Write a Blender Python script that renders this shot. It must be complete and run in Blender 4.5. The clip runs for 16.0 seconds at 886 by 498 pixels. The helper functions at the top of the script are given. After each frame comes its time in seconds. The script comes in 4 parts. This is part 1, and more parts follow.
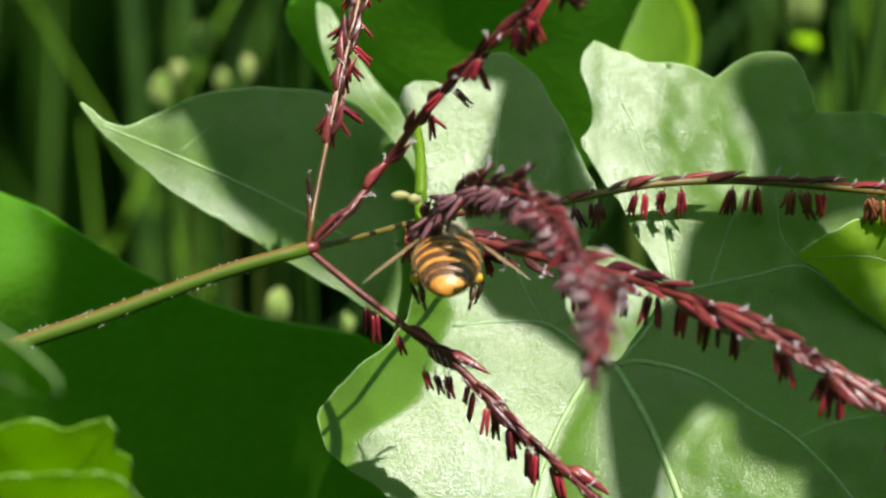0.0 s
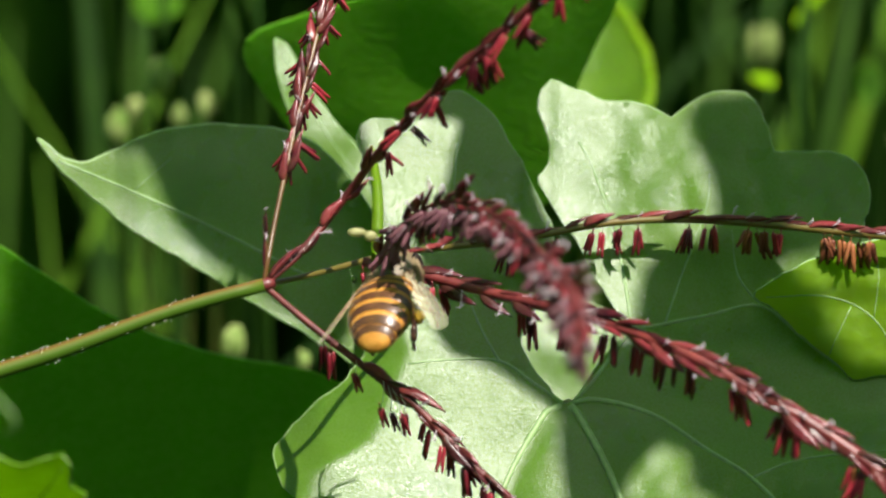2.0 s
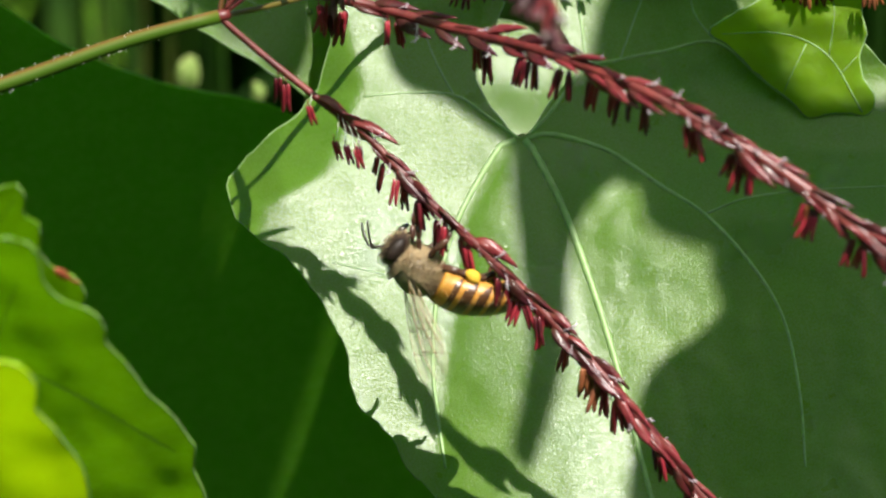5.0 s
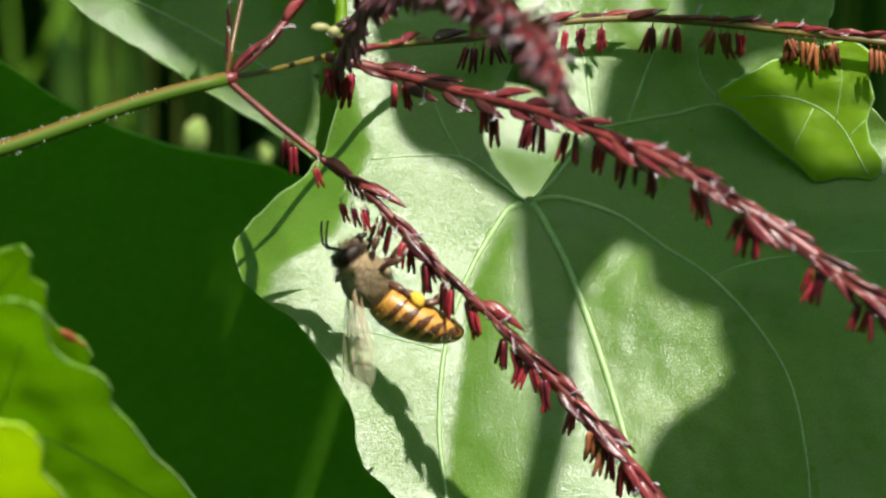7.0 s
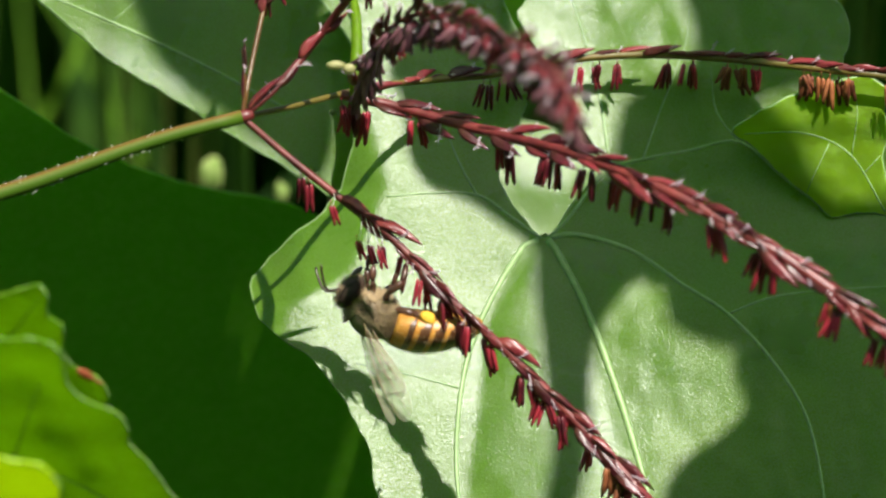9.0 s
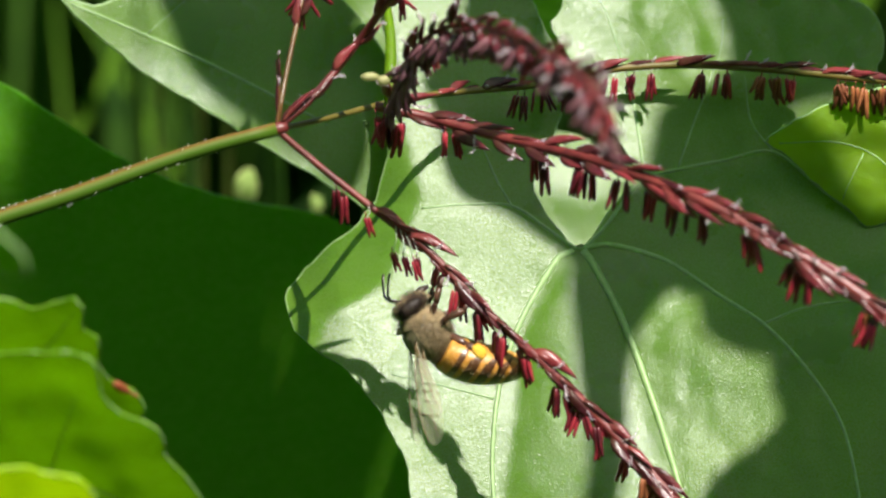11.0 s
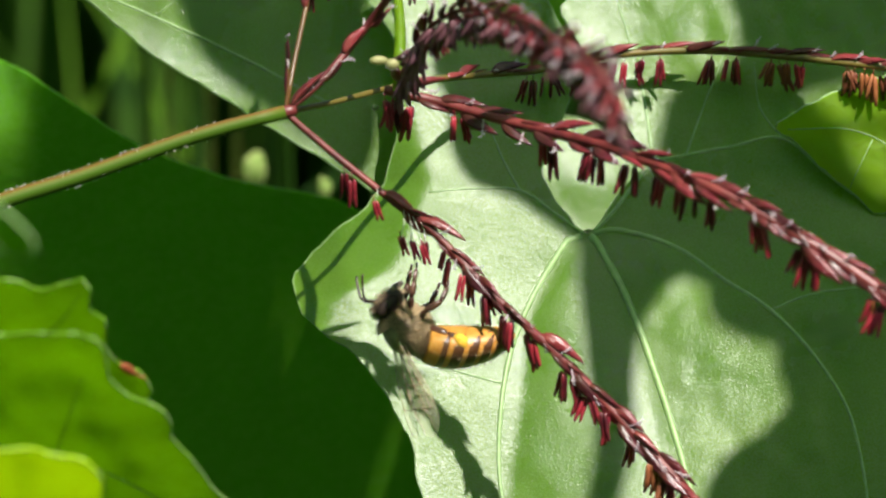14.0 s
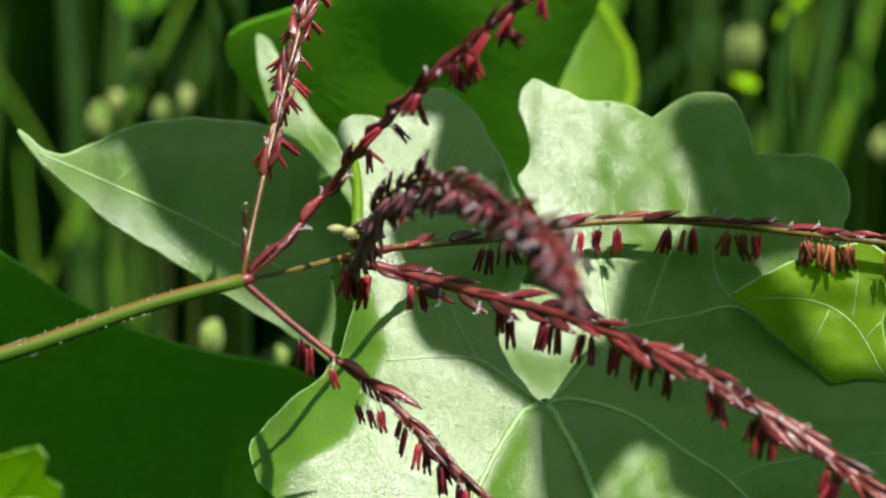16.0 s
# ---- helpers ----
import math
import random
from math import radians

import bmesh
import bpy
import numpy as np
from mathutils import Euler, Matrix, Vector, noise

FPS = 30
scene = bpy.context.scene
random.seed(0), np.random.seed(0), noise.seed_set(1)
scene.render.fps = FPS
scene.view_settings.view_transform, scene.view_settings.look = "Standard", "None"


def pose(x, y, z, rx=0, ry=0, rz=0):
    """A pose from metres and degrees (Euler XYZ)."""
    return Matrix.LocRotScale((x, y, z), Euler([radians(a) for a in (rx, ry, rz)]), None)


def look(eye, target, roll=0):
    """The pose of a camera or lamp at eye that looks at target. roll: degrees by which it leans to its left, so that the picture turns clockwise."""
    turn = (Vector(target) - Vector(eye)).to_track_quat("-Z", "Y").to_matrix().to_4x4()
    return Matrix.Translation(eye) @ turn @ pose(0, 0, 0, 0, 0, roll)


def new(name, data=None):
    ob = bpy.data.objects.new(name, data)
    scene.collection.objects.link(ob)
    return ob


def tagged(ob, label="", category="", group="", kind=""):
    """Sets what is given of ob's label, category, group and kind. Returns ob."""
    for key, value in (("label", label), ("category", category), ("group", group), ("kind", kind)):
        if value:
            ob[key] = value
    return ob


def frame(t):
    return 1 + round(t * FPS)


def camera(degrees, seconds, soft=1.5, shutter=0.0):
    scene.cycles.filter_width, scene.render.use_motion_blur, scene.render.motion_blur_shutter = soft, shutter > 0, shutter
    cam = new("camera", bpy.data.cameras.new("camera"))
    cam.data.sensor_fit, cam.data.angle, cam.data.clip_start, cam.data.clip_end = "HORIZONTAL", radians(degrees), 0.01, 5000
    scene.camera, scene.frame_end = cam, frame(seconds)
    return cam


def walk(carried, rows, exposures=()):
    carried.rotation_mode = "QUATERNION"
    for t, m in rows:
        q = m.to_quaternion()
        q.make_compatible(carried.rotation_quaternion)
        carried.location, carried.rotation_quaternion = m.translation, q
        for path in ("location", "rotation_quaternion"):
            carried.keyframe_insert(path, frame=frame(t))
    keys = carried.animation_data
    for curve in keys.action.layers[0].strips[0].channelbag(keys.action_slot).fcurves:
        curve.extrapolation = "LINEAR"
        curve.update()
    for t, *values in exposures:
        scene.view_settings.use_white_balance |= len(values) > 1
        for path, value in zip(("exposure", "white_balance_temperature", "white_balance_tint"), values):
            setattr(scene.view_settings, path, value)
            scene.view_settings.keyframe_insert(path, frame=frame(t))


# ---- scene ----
cam = camera(9, 16.0, soft=2.1)

# ---- plan: drafting units of 1/22 mm across (a) and down (b) the subject plane,
# seen from the eye point, and w mm out of that plane towards the eye
REACH = 0.453
CENTRE = Vector((0, 0, 0.45))
LEAN = radians(18)
RIGHT = Vector((1, 0, 0))
UP = Vector((0, math.sin(LEAN), math.cos(LEAN)))
OUT = Vector((0, -math.cos(LEAN), math.sin(LEAN)))
EYE = CENTRE + OUT * REACH
UNIT = 0.001 / 22


def spot(a, b, w=0.0):
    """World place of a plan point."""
    s = UNIT * (1 - w * 0.001 / REACH)
    return CENTRE + RIGHT * ((a - 784) * s) + UP * ((441 - b) * s) + OUT * (w * 0.001)


# seconds, plan point in the middle of the view, roll
AIM = [
    (0, 800, 533, -0.90), (0.5, 819, 512, -0.74), (1, 837, 517, -0.78), (1.5, 838, 458, -0.32), (2, 878, 468, -0.46),
    (2.5, 865, 475, -0.01), (3, 833, 471, -0.13), (3.5, 784, 441, 0.00), (3.6, 814, 461, 0.00), (3.7, 814, 494, 0.00),
    (3.8, 819, 595, 0.00), (3.9, 834, 726, 0.13), (4, 848, 725, 0.18), (4.1, 857, 766, 0.14), (4.2, 875, 809, 0.17),
    (4.35, 903, 873, 0.17), (4.5, 929, 941, 0.17), (4.7, 956, 941, 0.27), (6.8, 938, 853, 0.34), (7, 944, 829, 0.42),
    (7.5, 956, 813, 0.27), (8, 910, 748, 0.27), (8.5, 903, 732, 0.13), (9, 915, 763, 0.12), (9.2, 896, 772, 0.13),
    (11.3, 853, 741, -0.31), (11.5, 857, 741, -0.12), (12, 881, 765, -0.08), (12.5, 817, 738, 0.14), (13, 835, 759, 0.06),
    (13.5, 852, 781, 0.12), (14, 839, 771, 0.06), (14.5, 859, 769, 0.15), (15, 882, 813, 0.18), (15.5, 992, 773, 0.19),
    (15.6, 991, 685, 0.23), (15.7, 978, 660, 0.29), (15.8, 969, 634, 0.34), (15.9, 922, 540, 0.34), (16, 915, 472, 0.41),
]
walk(cam, [(t, look(EYE, spot(a, b), roll)) for t, a, b, roll in AIM])
cam.data.dof.use_dof = True
cam.data.dof.focus_distance = REACH + 0.012
cam.data.dof.aperture_fstop = 42

# ---- light
SUN_WAY = (RIGHT * 0.25 + UP * 0.72 + OUT * 0.64).normalized()   # towards the sun
world = bpy.data.worlds.new("daylight")
scene.world = world
world.use_nodes = True
wn = world.node_tree.nodes
sky = wn.new("ShaderNodeTexSky")
sky.sky_type = "NISHITA"
sky.sun_disc = False
sky.dust_density = 1.5
sky.ozone_density = 0.4
sky.sun_elevation = math.asin(SUN_WAY.z)
sky.sun_rotation = math.atan2(SUN_WAY.x, SUN_WAY.y)
world.node_tree.links.new(sky.outputs[0], wn["Background"].inputs[0])
wn["Background"].inputs[1].default_value = 0.095
sun = new("sun", bpy.data.lights.new("sun", "SUN"))
sun.data.energy = 5.0
sun.data.angle = radians(0.5)
sun.data.color = (1.0, 0.95, 0.885)
sun.matrix_world = look(CENTRE + SUN_WAY, CENTRE)
scene.view_settings.exposure = 1.2


# ---- materials
def nodes_of(name):
    m = bpy.data.materials.new(name)
    m.use_nodes = True
    nt = m.node_tree
    return m, nt, nt.nodes["Principled BSDF"], nt.nodes["Material Output"]


def add(nt, kind, **values):
    n = nt.nodes.new(kind)
    for k, v in values.items():
        n.inputs[k].default_value = v
    return n


def ramp(nt, fac, stops):
    r = nt.nodes.new("ShaderNodeValToRGB")
    while len(r.color_ramp.elements) < len(stops):
        r.color_ramp.elements.new(0.5)
    for e, (p, c) in zip(r.color_ramp.elements, stops):
        e.position, e.color = p, (*c, 1)
    nt.links.new(fac, r.inputs[0])
    return r


def leaf_material(name, dark, light, through_col, through_part=0.3, rough=0.42, grain=1500, relief=0.25, spec=0.5, coat=0.0):
    """Waxy leaf: two greens, fine cell relief, light passing through."""
    m, nt, b, out = nodes_of(name)
    tc = nt.nodes.new("ShaderNodeTexCoord")
    big = add(nt, "ShaderNodeTexNoise", Scale=140.0, Detail=5.0, Roughness=0.6)
    fine = add(nt, "ShaderNodeTexNoise", Scale=grain, Detail=3.0, Roughness=0.7)
    cell = add(nt, "ShaderNodeTexVoronoi", Scale=grain * 0.8)
    for n in (big, fine, cell):
        nt.links.new(tc.outputs["Object"], n.inputs["Vector"])
    mixv = add(nt, "ShaderNodeMath")
    mixv.operation = "MULTIPLY_ADD"
    nt.links.new(fine.outputs[0], mixv.inputs[0])
    mixv.inputs[1].default_value = 0.5
    half = add(nt, "ShaderNodeMath")
    half.operation = "MULTIPLY"
    half.inputs[1].default_value = 0.55
    nt.links.new(big.outputs[0], half.inputs[0])
    nt.links.new(half.outputs[0], mixv.inputs[2])
    r = ramp(nt, mixv.outputs[0], [(0.35, dark), (0.7, light)])
    nt.links.new(r.outputs[0], b.inputs["Base Color"])
    b.inputs["Coat Weight"].default_value = coat
    b.inputs["Coat Roughness"].default_value = rough
    rr = ramp(nt, big.outputs[0], [(0.3, (rough - 0.06,) * 3), (0.7, (rough + 0.08,) * 3)])
    nt.links.new(rr.outputs[0], b.inputs["Roughness"])
    h = add(nt, "ShaderNodeMath")
    h.operation = "ADD"
    nt.links.new(cell.outputs[0], h.inputs[0])
    nt.links.new(fine.outputs[0], h.inputs[1])
    gloss = add(nt, "ShaderNodeTexNoise", Scale=grain * 0.6, Detail=3.0, Roughness=0.8)
    nt.links.new(tc.outputs["Object"], gloss.inputs["Vector"])
    gr = ramp(nt, gloss.outputs[0], [(0.4, (spec * 0.4,) * 3), (0.6, (spec * 1.6,) * 3)])
    nt.links.new(gr.outputs[0], b.inputs["Specular IOR Level"])
    pucker = add(nt, "ShaderNodeTexNoise", Scale=grain * 0.2, Detail=2.0, Roughness=0.6)
    nt.links.new(tc.outputs["Object"], pucker.inputs["Vector"])
    h2 = add(nt, "ShaderNodeMath")
    h2.operation = "MULTIPLY_ADD"
    nt.links.new(pucker.outputs[0], h2.inputs[0])
    h2.inputs[1].default_value = 0.9
    nt.links.new(h.outputs[0], h2.inputs[2])
    h = h2
    bump = add(nt, "ShaderNodeBump", Strength=relief, Distance=0.3 / grain)
    nt.links.new(h.outputs[0], bump.inputs["Height"])
    nt.links.new(bump.outputs[0], b.inputs["Normal"])
    tr = add(nt, "ShaderNodeBsdfTranslucent")
    tr.inputs["Color"].default_value = (*through_col, 1)
    mix = add(nt, "ShaderNodeMixShader")
    mix.inputs[0].default_value = through_part
    nt.links.new(b.outputs[0], mix.inputs[1])
    nt.links.new(tr.outputs[0], mix.inputs[2])
    nt.links.new(mix.outputs[0], out.inputs[0])
    return m


def plain_material(name, dark, light, rough=0.5, grain=1200, relief=0.2, through_part=0.0, through_col=(0, 0, 0), vary=0.0, spec=0.5):
    """Two mottled colours with fine relief; vary shifts the shade from piece to piece."""
    m, nt, b, out = nodes_of(name)
    tc = nt.nodes.new("ShaderNodeTexCoord")
    n1 = add(nt, "ShaderNodeTexNoise", Scale=grain, Detail=4.0, Roughness=0.65)
    nt.links.new(tc.outputs["Object"], n1.inputs["Vector"])
    fac = n1.outputs[0]
    if vary:
        info = nt.nodes.new("ShaderNodeObjectInfo")
        s = add(nt, "ShaderNodeMath")
        s.operation = "MULTIPLY_ADD"
        nt.links.new(info.outputs["Random"], s.inputs[0])
        s.inputs[1].default_value = vary
        nt.links.new(fac, s.inputs[2])
        s2 = add(nt, "ShaderNodeMath")
        s2.operation = "SUBTRACT"
        nt.links.new(s.outputs[0], s2.inputs[0])
        s2.inputs[1].default_value = vary / 2
        fac = s2.outputs[0]
    r = ramp(nt, fac, [(0.3, dark), (0.72, light)])
    nt.links.new(r.outputs[0], b.inputs["Base Color"])
    b.inputs["Roughness"].default_value = rough
    b.inputs["Specular IOR Level"].default_value = spec
    bump = add(nt, "ShaderNodeBump", Strength=relief, Distance=0.0002)
    nt.links.new(n1.outputs[0], bump.inputs["Height"])
    nt.links.new(bump.outputs[0], b.inputs["Normal"])
    if through_part:
        tr = add(nt, "ShaderNodeBsdfTranslucent")
        tr.inputs["Color"].default_value = (*through_col, 1)
        mix = add(nt, "ShaderNodeMixShader")
        mix.inputs[0].default_value = through_part
        nt.links.new(b.outputs[0], mix.inputs[1])
        nt.links.new(tr.outputs[0], mix.inputs[2])
        nt.links.new(mix.outputs[0], out.inputs[0])
    return m


LEAF = leaf_material("vine_leaf", (0.052, 0.12, 0.009), (0.097, 0.178, 0.018), (0.34, 0.62, 0.011), 0.38, rough=0.295, grain=9000, relief=0.65, spec=0.6, coat=0.02)
LEAF_DARK = leaf_material("shaded_leaf", (0.08, 0.22, 0.01), (0.11, 0.28, 0.016), (0.3, 0.66, 0.012), 0.5, rough=0.36, grain=1800, relief=0.3, spec=0.8)
LEAF_YOUNG = leaf_material("young_leaf", (0.06, 0.16, 0.008), (0.09, 0.22, 0.012), (0.36, 0.68, 0.012), 0.65, rough=0.55, grain=700, relief=0.3, spec=0.35)
# brighter leaf green, standing in for light on and through leaves
LEAF_GLOW = leaf_material("glow_leaf", (0.14, 0.25, 0.008), (0.19, 0.31, 0.012), (0.55, 0.75, 0.02), 0.65, rough=0.55, grain=700, relief=0.3, spec=0.3)
LEAF_FRONT = leaf_material("toothed_leaf", (0.055, 0.13, 0.008), (0.145, 0.25, 0.016), (0.44, 0.68, 0.014), 0.6, rough=0.42, grain=1300, relief=0.75, spec=0.45)
LEAF_BRIGHT = leaf_material("yellow_leaf", (0.24, 0.38, 0.008), (0.33, 0.47, 0.014), (0.75, 0.92, 0.025), 0.62, rough=0.55, grain=1500, relief=0.3, spec=0.3)
VEIN = plain_material("leaf_vein", (0.17, 0.27, 0.09), (0.27, 0.4, 0.16), 0.45, through_part=0.2, through_col=(0.3, 0.45, 0.08))
STALK = plain_material("stalk", (0.05, 0.10, 0.015), (0.12, 0.13, 0.025), 0.4, grain=300)
STALK_RED = plain_material("stalk_reddish", (0.075, 0.022, 0.01), (0.11, 0.065, 0.014), 0.38, grain=350)
RACHIS = plain_material("rachis", (0.06, 0.007, 0.009), (0.16, 0.024, 0.02), 0.45, grain=420)
GLUME = plain_material("glume", (0.034, 0.004, 0.008), (0.16, 0.02, 0.026), 0.3, grain=700, vary=0.6, through_part=0.1, through_col=(0.35, 0.05, 0.04), spec=0.4)


def pale_base(m, straw, reach):
    """Mix a straw colour into the foot of each piece, fading out along its own X."""
    nt = m.node_tree
    b = nt.nodes["Principled BSDF"]
    old = b.inputs["Base Color"].links[0].from_socket
    tc = nt.nodes.new("ShaderNodeTexCoord")
    sep = nt.nodes.new("ShaderNodeSeparateXYZ")
    nt.links.new(tc.outputs["Object"], sep.inputs[0])
    mul = add(nt, "ShaderNodeMath")
    mul.operation = "DIVIDE"
    nt.links.new(sep.outputs[0], mul.inputs[0])
    mul.inputs[1].default_value = reach
    fade = ramp(nt, mul.outputs[0], [(0.0, (0.16,) * 3), (1.0, (0.0,) * 3)])
    mix = nt.nodes.new("ShaderNodeMix")
    mix.data_type = "RGBA"
    nt.links.new(fade.outputs[0], mix.inputs[0])
    nt.links.new(old, mix.inputs[6])
    mix.inputs[7].default_value = (*straw, 1)
    nt.links.new(mix.outputs[2], b.inputs["Base Color"])


pale_base(GLUME, (0.14, 0.09, 0.03), 0.0018)


def flushed_stem():
    """Green below, flushed with red on its upper side."""
    m, nt, b, out = nodes_of("flushed_stem")
    geo = nt.nodes.new("ShaderNodeNewGeometry")
    sep = nt.nodes.new("ShaderNodeSeparateXYZ")
    nt.links.new(geo.outputs["Normal"], sep.inputs[0])
    nz = add(nt, "ShaderNodeTexNoise", Scale=350.0, Detail=4.0)
    s = add(nt, "ShaderNodeMath")
    s.operation = "MULTIPLY_ADD"
    nt.links.new(nz.outputs[0], s.inputs[0])
    s.inputs[1].default_value = 0.12
    nt.links.new(sep.outputs[2], s.inputs[2])
    r = ramp(nt, s.outputs[0], [(0.4, (0.036, 0.076, 0.003)), (0.8, (0.068, 0.078, 0.006)), (1.0, (0.1, 0.058, 0.012))])
    nt.links.new(r.outputs[0], b.inputs["Base Color"])
    b.inputs["Roughness"].default_value = 0.6
    b.inputs["Specular IOR Level"].default_value = 0.2
    return m


STEM = flushed_stem()
BRANCH = plain_material("olive_branch", (0.07, 0.06, 0.01), (0.12, 0.08, 0.014), 0.45, grain=200)
PALE = plain_material("pale_scale", (0.22, 0.22, 0.08), (0.4, 0.38, 0.18), 0.6, through_part=0.3, through_col=(0.5, 0.5, 0.2))
ANTHER = plain_material("anther", (0.045, 0.004, 0.008), (0.27, 0.02, 0.032), 0.34, grain=900, vary=0.55, through_part=0.12, through_col=(0.4, 0.03, 0.03))
ANTHER_DULL = plain_material("withered_anther", (0.055, 0.016, 0.024), (0.18, 0.07, 0.085), 0.55, grain=900, vary=0.6, through_part=0.12, through_col=(0.3, 0.08, 0.09))
ANTHER_OLD = plain_material("dried_anther", (0.12, 0.03, 0.012), (0.27, 0.085, 0.026), 0.6, grain=900, vary=0.5, through_part=0.12, through_col=(0.45, 0.15, 0.03))
STIGMA = plain_material("stigma", (0.38, 0.26, 0.3), (0.72, 0.64, 0.67), 0.6, grain=900, through_part=0.3, through_col=(0.7, 0.6, 0.62))
HAIR = plain_material("plant_hair", (0.5, 0.5, 0.4), (0.8, 0.8, 0.7), 0.5, through_part=0.4, through_col=(0.8, 0.8, 0.7))
TOOTH = plain_material("red_tooth", (0.2, 0.05, 0.02), (0.4, 0.12, 0.05), 0.5, through_part=0.3, through_col=(0.6, 0.15, 0.05))
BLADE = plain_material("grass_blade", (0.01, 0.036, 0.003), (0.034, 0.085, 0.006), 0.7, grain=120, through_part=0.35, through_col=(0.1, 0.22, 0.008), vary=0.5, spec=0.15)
# brighter copy of the blade green, for blades that stand in the sun
BLADE_LIT = plain_material("lit_blade", (0.06, 0.15, 0.008), (0.13, 0.26, 0.015), 0.7, grain=120, through_part=0.5, through_col=(0.3, 0.5, 0.015), vary=0.3, spec=0.15)
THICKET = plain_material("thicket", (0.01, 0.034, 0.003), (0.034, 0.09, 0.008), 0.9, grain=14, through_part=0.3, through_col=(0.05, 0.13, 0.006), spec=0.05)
BUD = plain_material("bud_and_glint", (0.08, 0.17, 0.02), (0.36, 0.4, 0.15), 0.7, grain=420, through_part=0.25, through_col=(0.35, 0.5, 0.12), spec=0.2)
# for the foliage added to block the sky and green the light below
CANOPY = plain_material("sky_cover_foliage", (0.04, 0.13, 0.008), (0.08, 0.22, 0.015), 0.7, grain=20, through_part=0.5, through_col=(0.26, 0.64, 0.02), spec=0.1)
# ground greened so that it bounces green light up onto the leaves
GROUND_BOUNCE = plain_material("green_bounce_ground", (0.025, 0.06, 0.01), (0.07, 0.15, 0.02), 0.9, grain=60, spec=0.1)
AMBER = plain_material("amber_band", (0.34, 0.13, 0.015), (0.55, 0.27, 0.05), 0.42, grain=1500, through_part=0.15, through_col=(0.8, 0.35, 0.05))
BROWN = plain_material("brown_band", (0.04, 0.015, 0.006), (0.1, 0.04, 0.015), 0.35, grain=1500)
CHITIN = plain_material("dark_chitin", (0.015, 0.01, 0.008), (0.05, 0.03, 0.02), 0.3, grain=1500)
LEG = plain_material("leg_chitin", (0.03, 0.012, 0.009), (0.1, 0.04, 0.022), 0.35, grain=1500)
FUR = plain_material("bee_fur", (0.27, 0.2, 0.11), (0.5, 0.39, 0.24), 0.8, grain=900, through_part=0.35, through_col=(0.65, 0.5, 0.3), spec=0.2)
THORAX = plain_material("thorax_shell", (0.1, 0.075, 0.045), (0.22, 0.17, 0.1), 0.6, grain=900)
WING_VEIN = plain_material("wing_vein", (0.16, 0.09, 0.04), (0.26, 0.16, 0.07), 0.5, grain=900)
EYE_MAT = plain_material("bee_eye", (0.008, 0.005, 0.004), (0.022, 0.014, 0.01), 0.5, grain=3000, spec=0.15)
POLLEN = plain_material("pollen", (0.46, 0.25, 0.012), (0.6, 0.36, 0.025), 0.8, grain=2500, relief=0.6)


def wing_material():
    m, nt, b, out = nodes_of("wing_membrane")
    b.inputs["Base Color"].default_value = (0.74, 0.7, 0.5, 1)
    b.inputs["Roughness"].default_value = 0.25
    tp = add(nt, "ShaderNodeBsdfTransparent")
    mix = add(nt, "ShaderNodeMixShader")
    nz = add(nt, "ShaderNodeTexNoise", Scale=500.0)
    r = ramp(nt, nz.outputs[0], [(0.3, (0.1,) * 3), (0.7, (0.22,) * 3)])
    nt.links.new(r.outputs[0], mix.inputs[0])
    nt.links.new(tp.outputs[0], mix.inputs[1])
    nt.links.new(b.outputs[0], mix.inputs[2])
    nt.links.new(mix.outputs[0], out.inputs[0])
    return m


WING = wing_material()


# ---- building helpers
def part(name, bm, material, parent=None, label="", smooth=True, place=None):
    """Link a bmesh as one mesh object; place: its origin, in world space."""
    me = bpy.data.meshes.new(name)
    if place is not None:
        bmesh.ops.translate(bm, verts=bm.verts, vec=-Vector(place))
    bm.to_mesh(me)
    bm.free()
    for mat in (material if isinstance(material, (list, tuple)) else [material]):
        me.materials.append(mat)
    if smooth:
        me.polygons.foreach_set("use_smooth", [True] * len(me.polygons))
    ob = new(name, me)
    origin = Vector(place) if place is not None else Vector((0, 0, 0))
    if parent is not None:
        ob.parent = parent
        up = parent
        while up is not None:
            origin = origin - up.location
            up = up.parent
    ob.location = origin
    if label:
        ob["label"] = label
    return ob


def thing(name, place, label, category, group="", kind=""):
    """An Empty at a thing's base."""
    ob = new(name)
    ob.location = place
    return tagged(ob, label, category, group, kind)


def curve(points, step, closed=False):
    """Catmull-Rom through the points, about step long pieces."""
    pts = [Vector(p) for p in points]
    n, res = len(pts), []
    for i in range(n if closed else n - 1):
        p1, p2 = pts[i], pts[(i + 1) % n]
        p0 = pts[i - 1] if closed or i > 0 else p1 * 2 - p2
        p3 = pts[(i + 2) % n] if closed or i + 2 < n else p2 * 2 - p1
        k = max(1, int((p2 - p1).length / step))
        for j in range(k):
            t = j / k
            res.append(0.5 * (2 * p1 + (p2 - p0) * t + (2 * p0 - 5 * p1 + 4 * p2 - p3) * t * t + (3 * p1 - p0 - 3 * p2 + p3) * t ** 3))
    if not closed:
        res.append(pts[-1])
    return res


def arc(p0, p1, p2, n=40):
    """A plain quadratic bend."""
    return [p0 * (1 - t) ** 2 + p1 * (2 * t * (1 - t)) + p2 * t * t for t in (i / n for i in range(n + 1))]


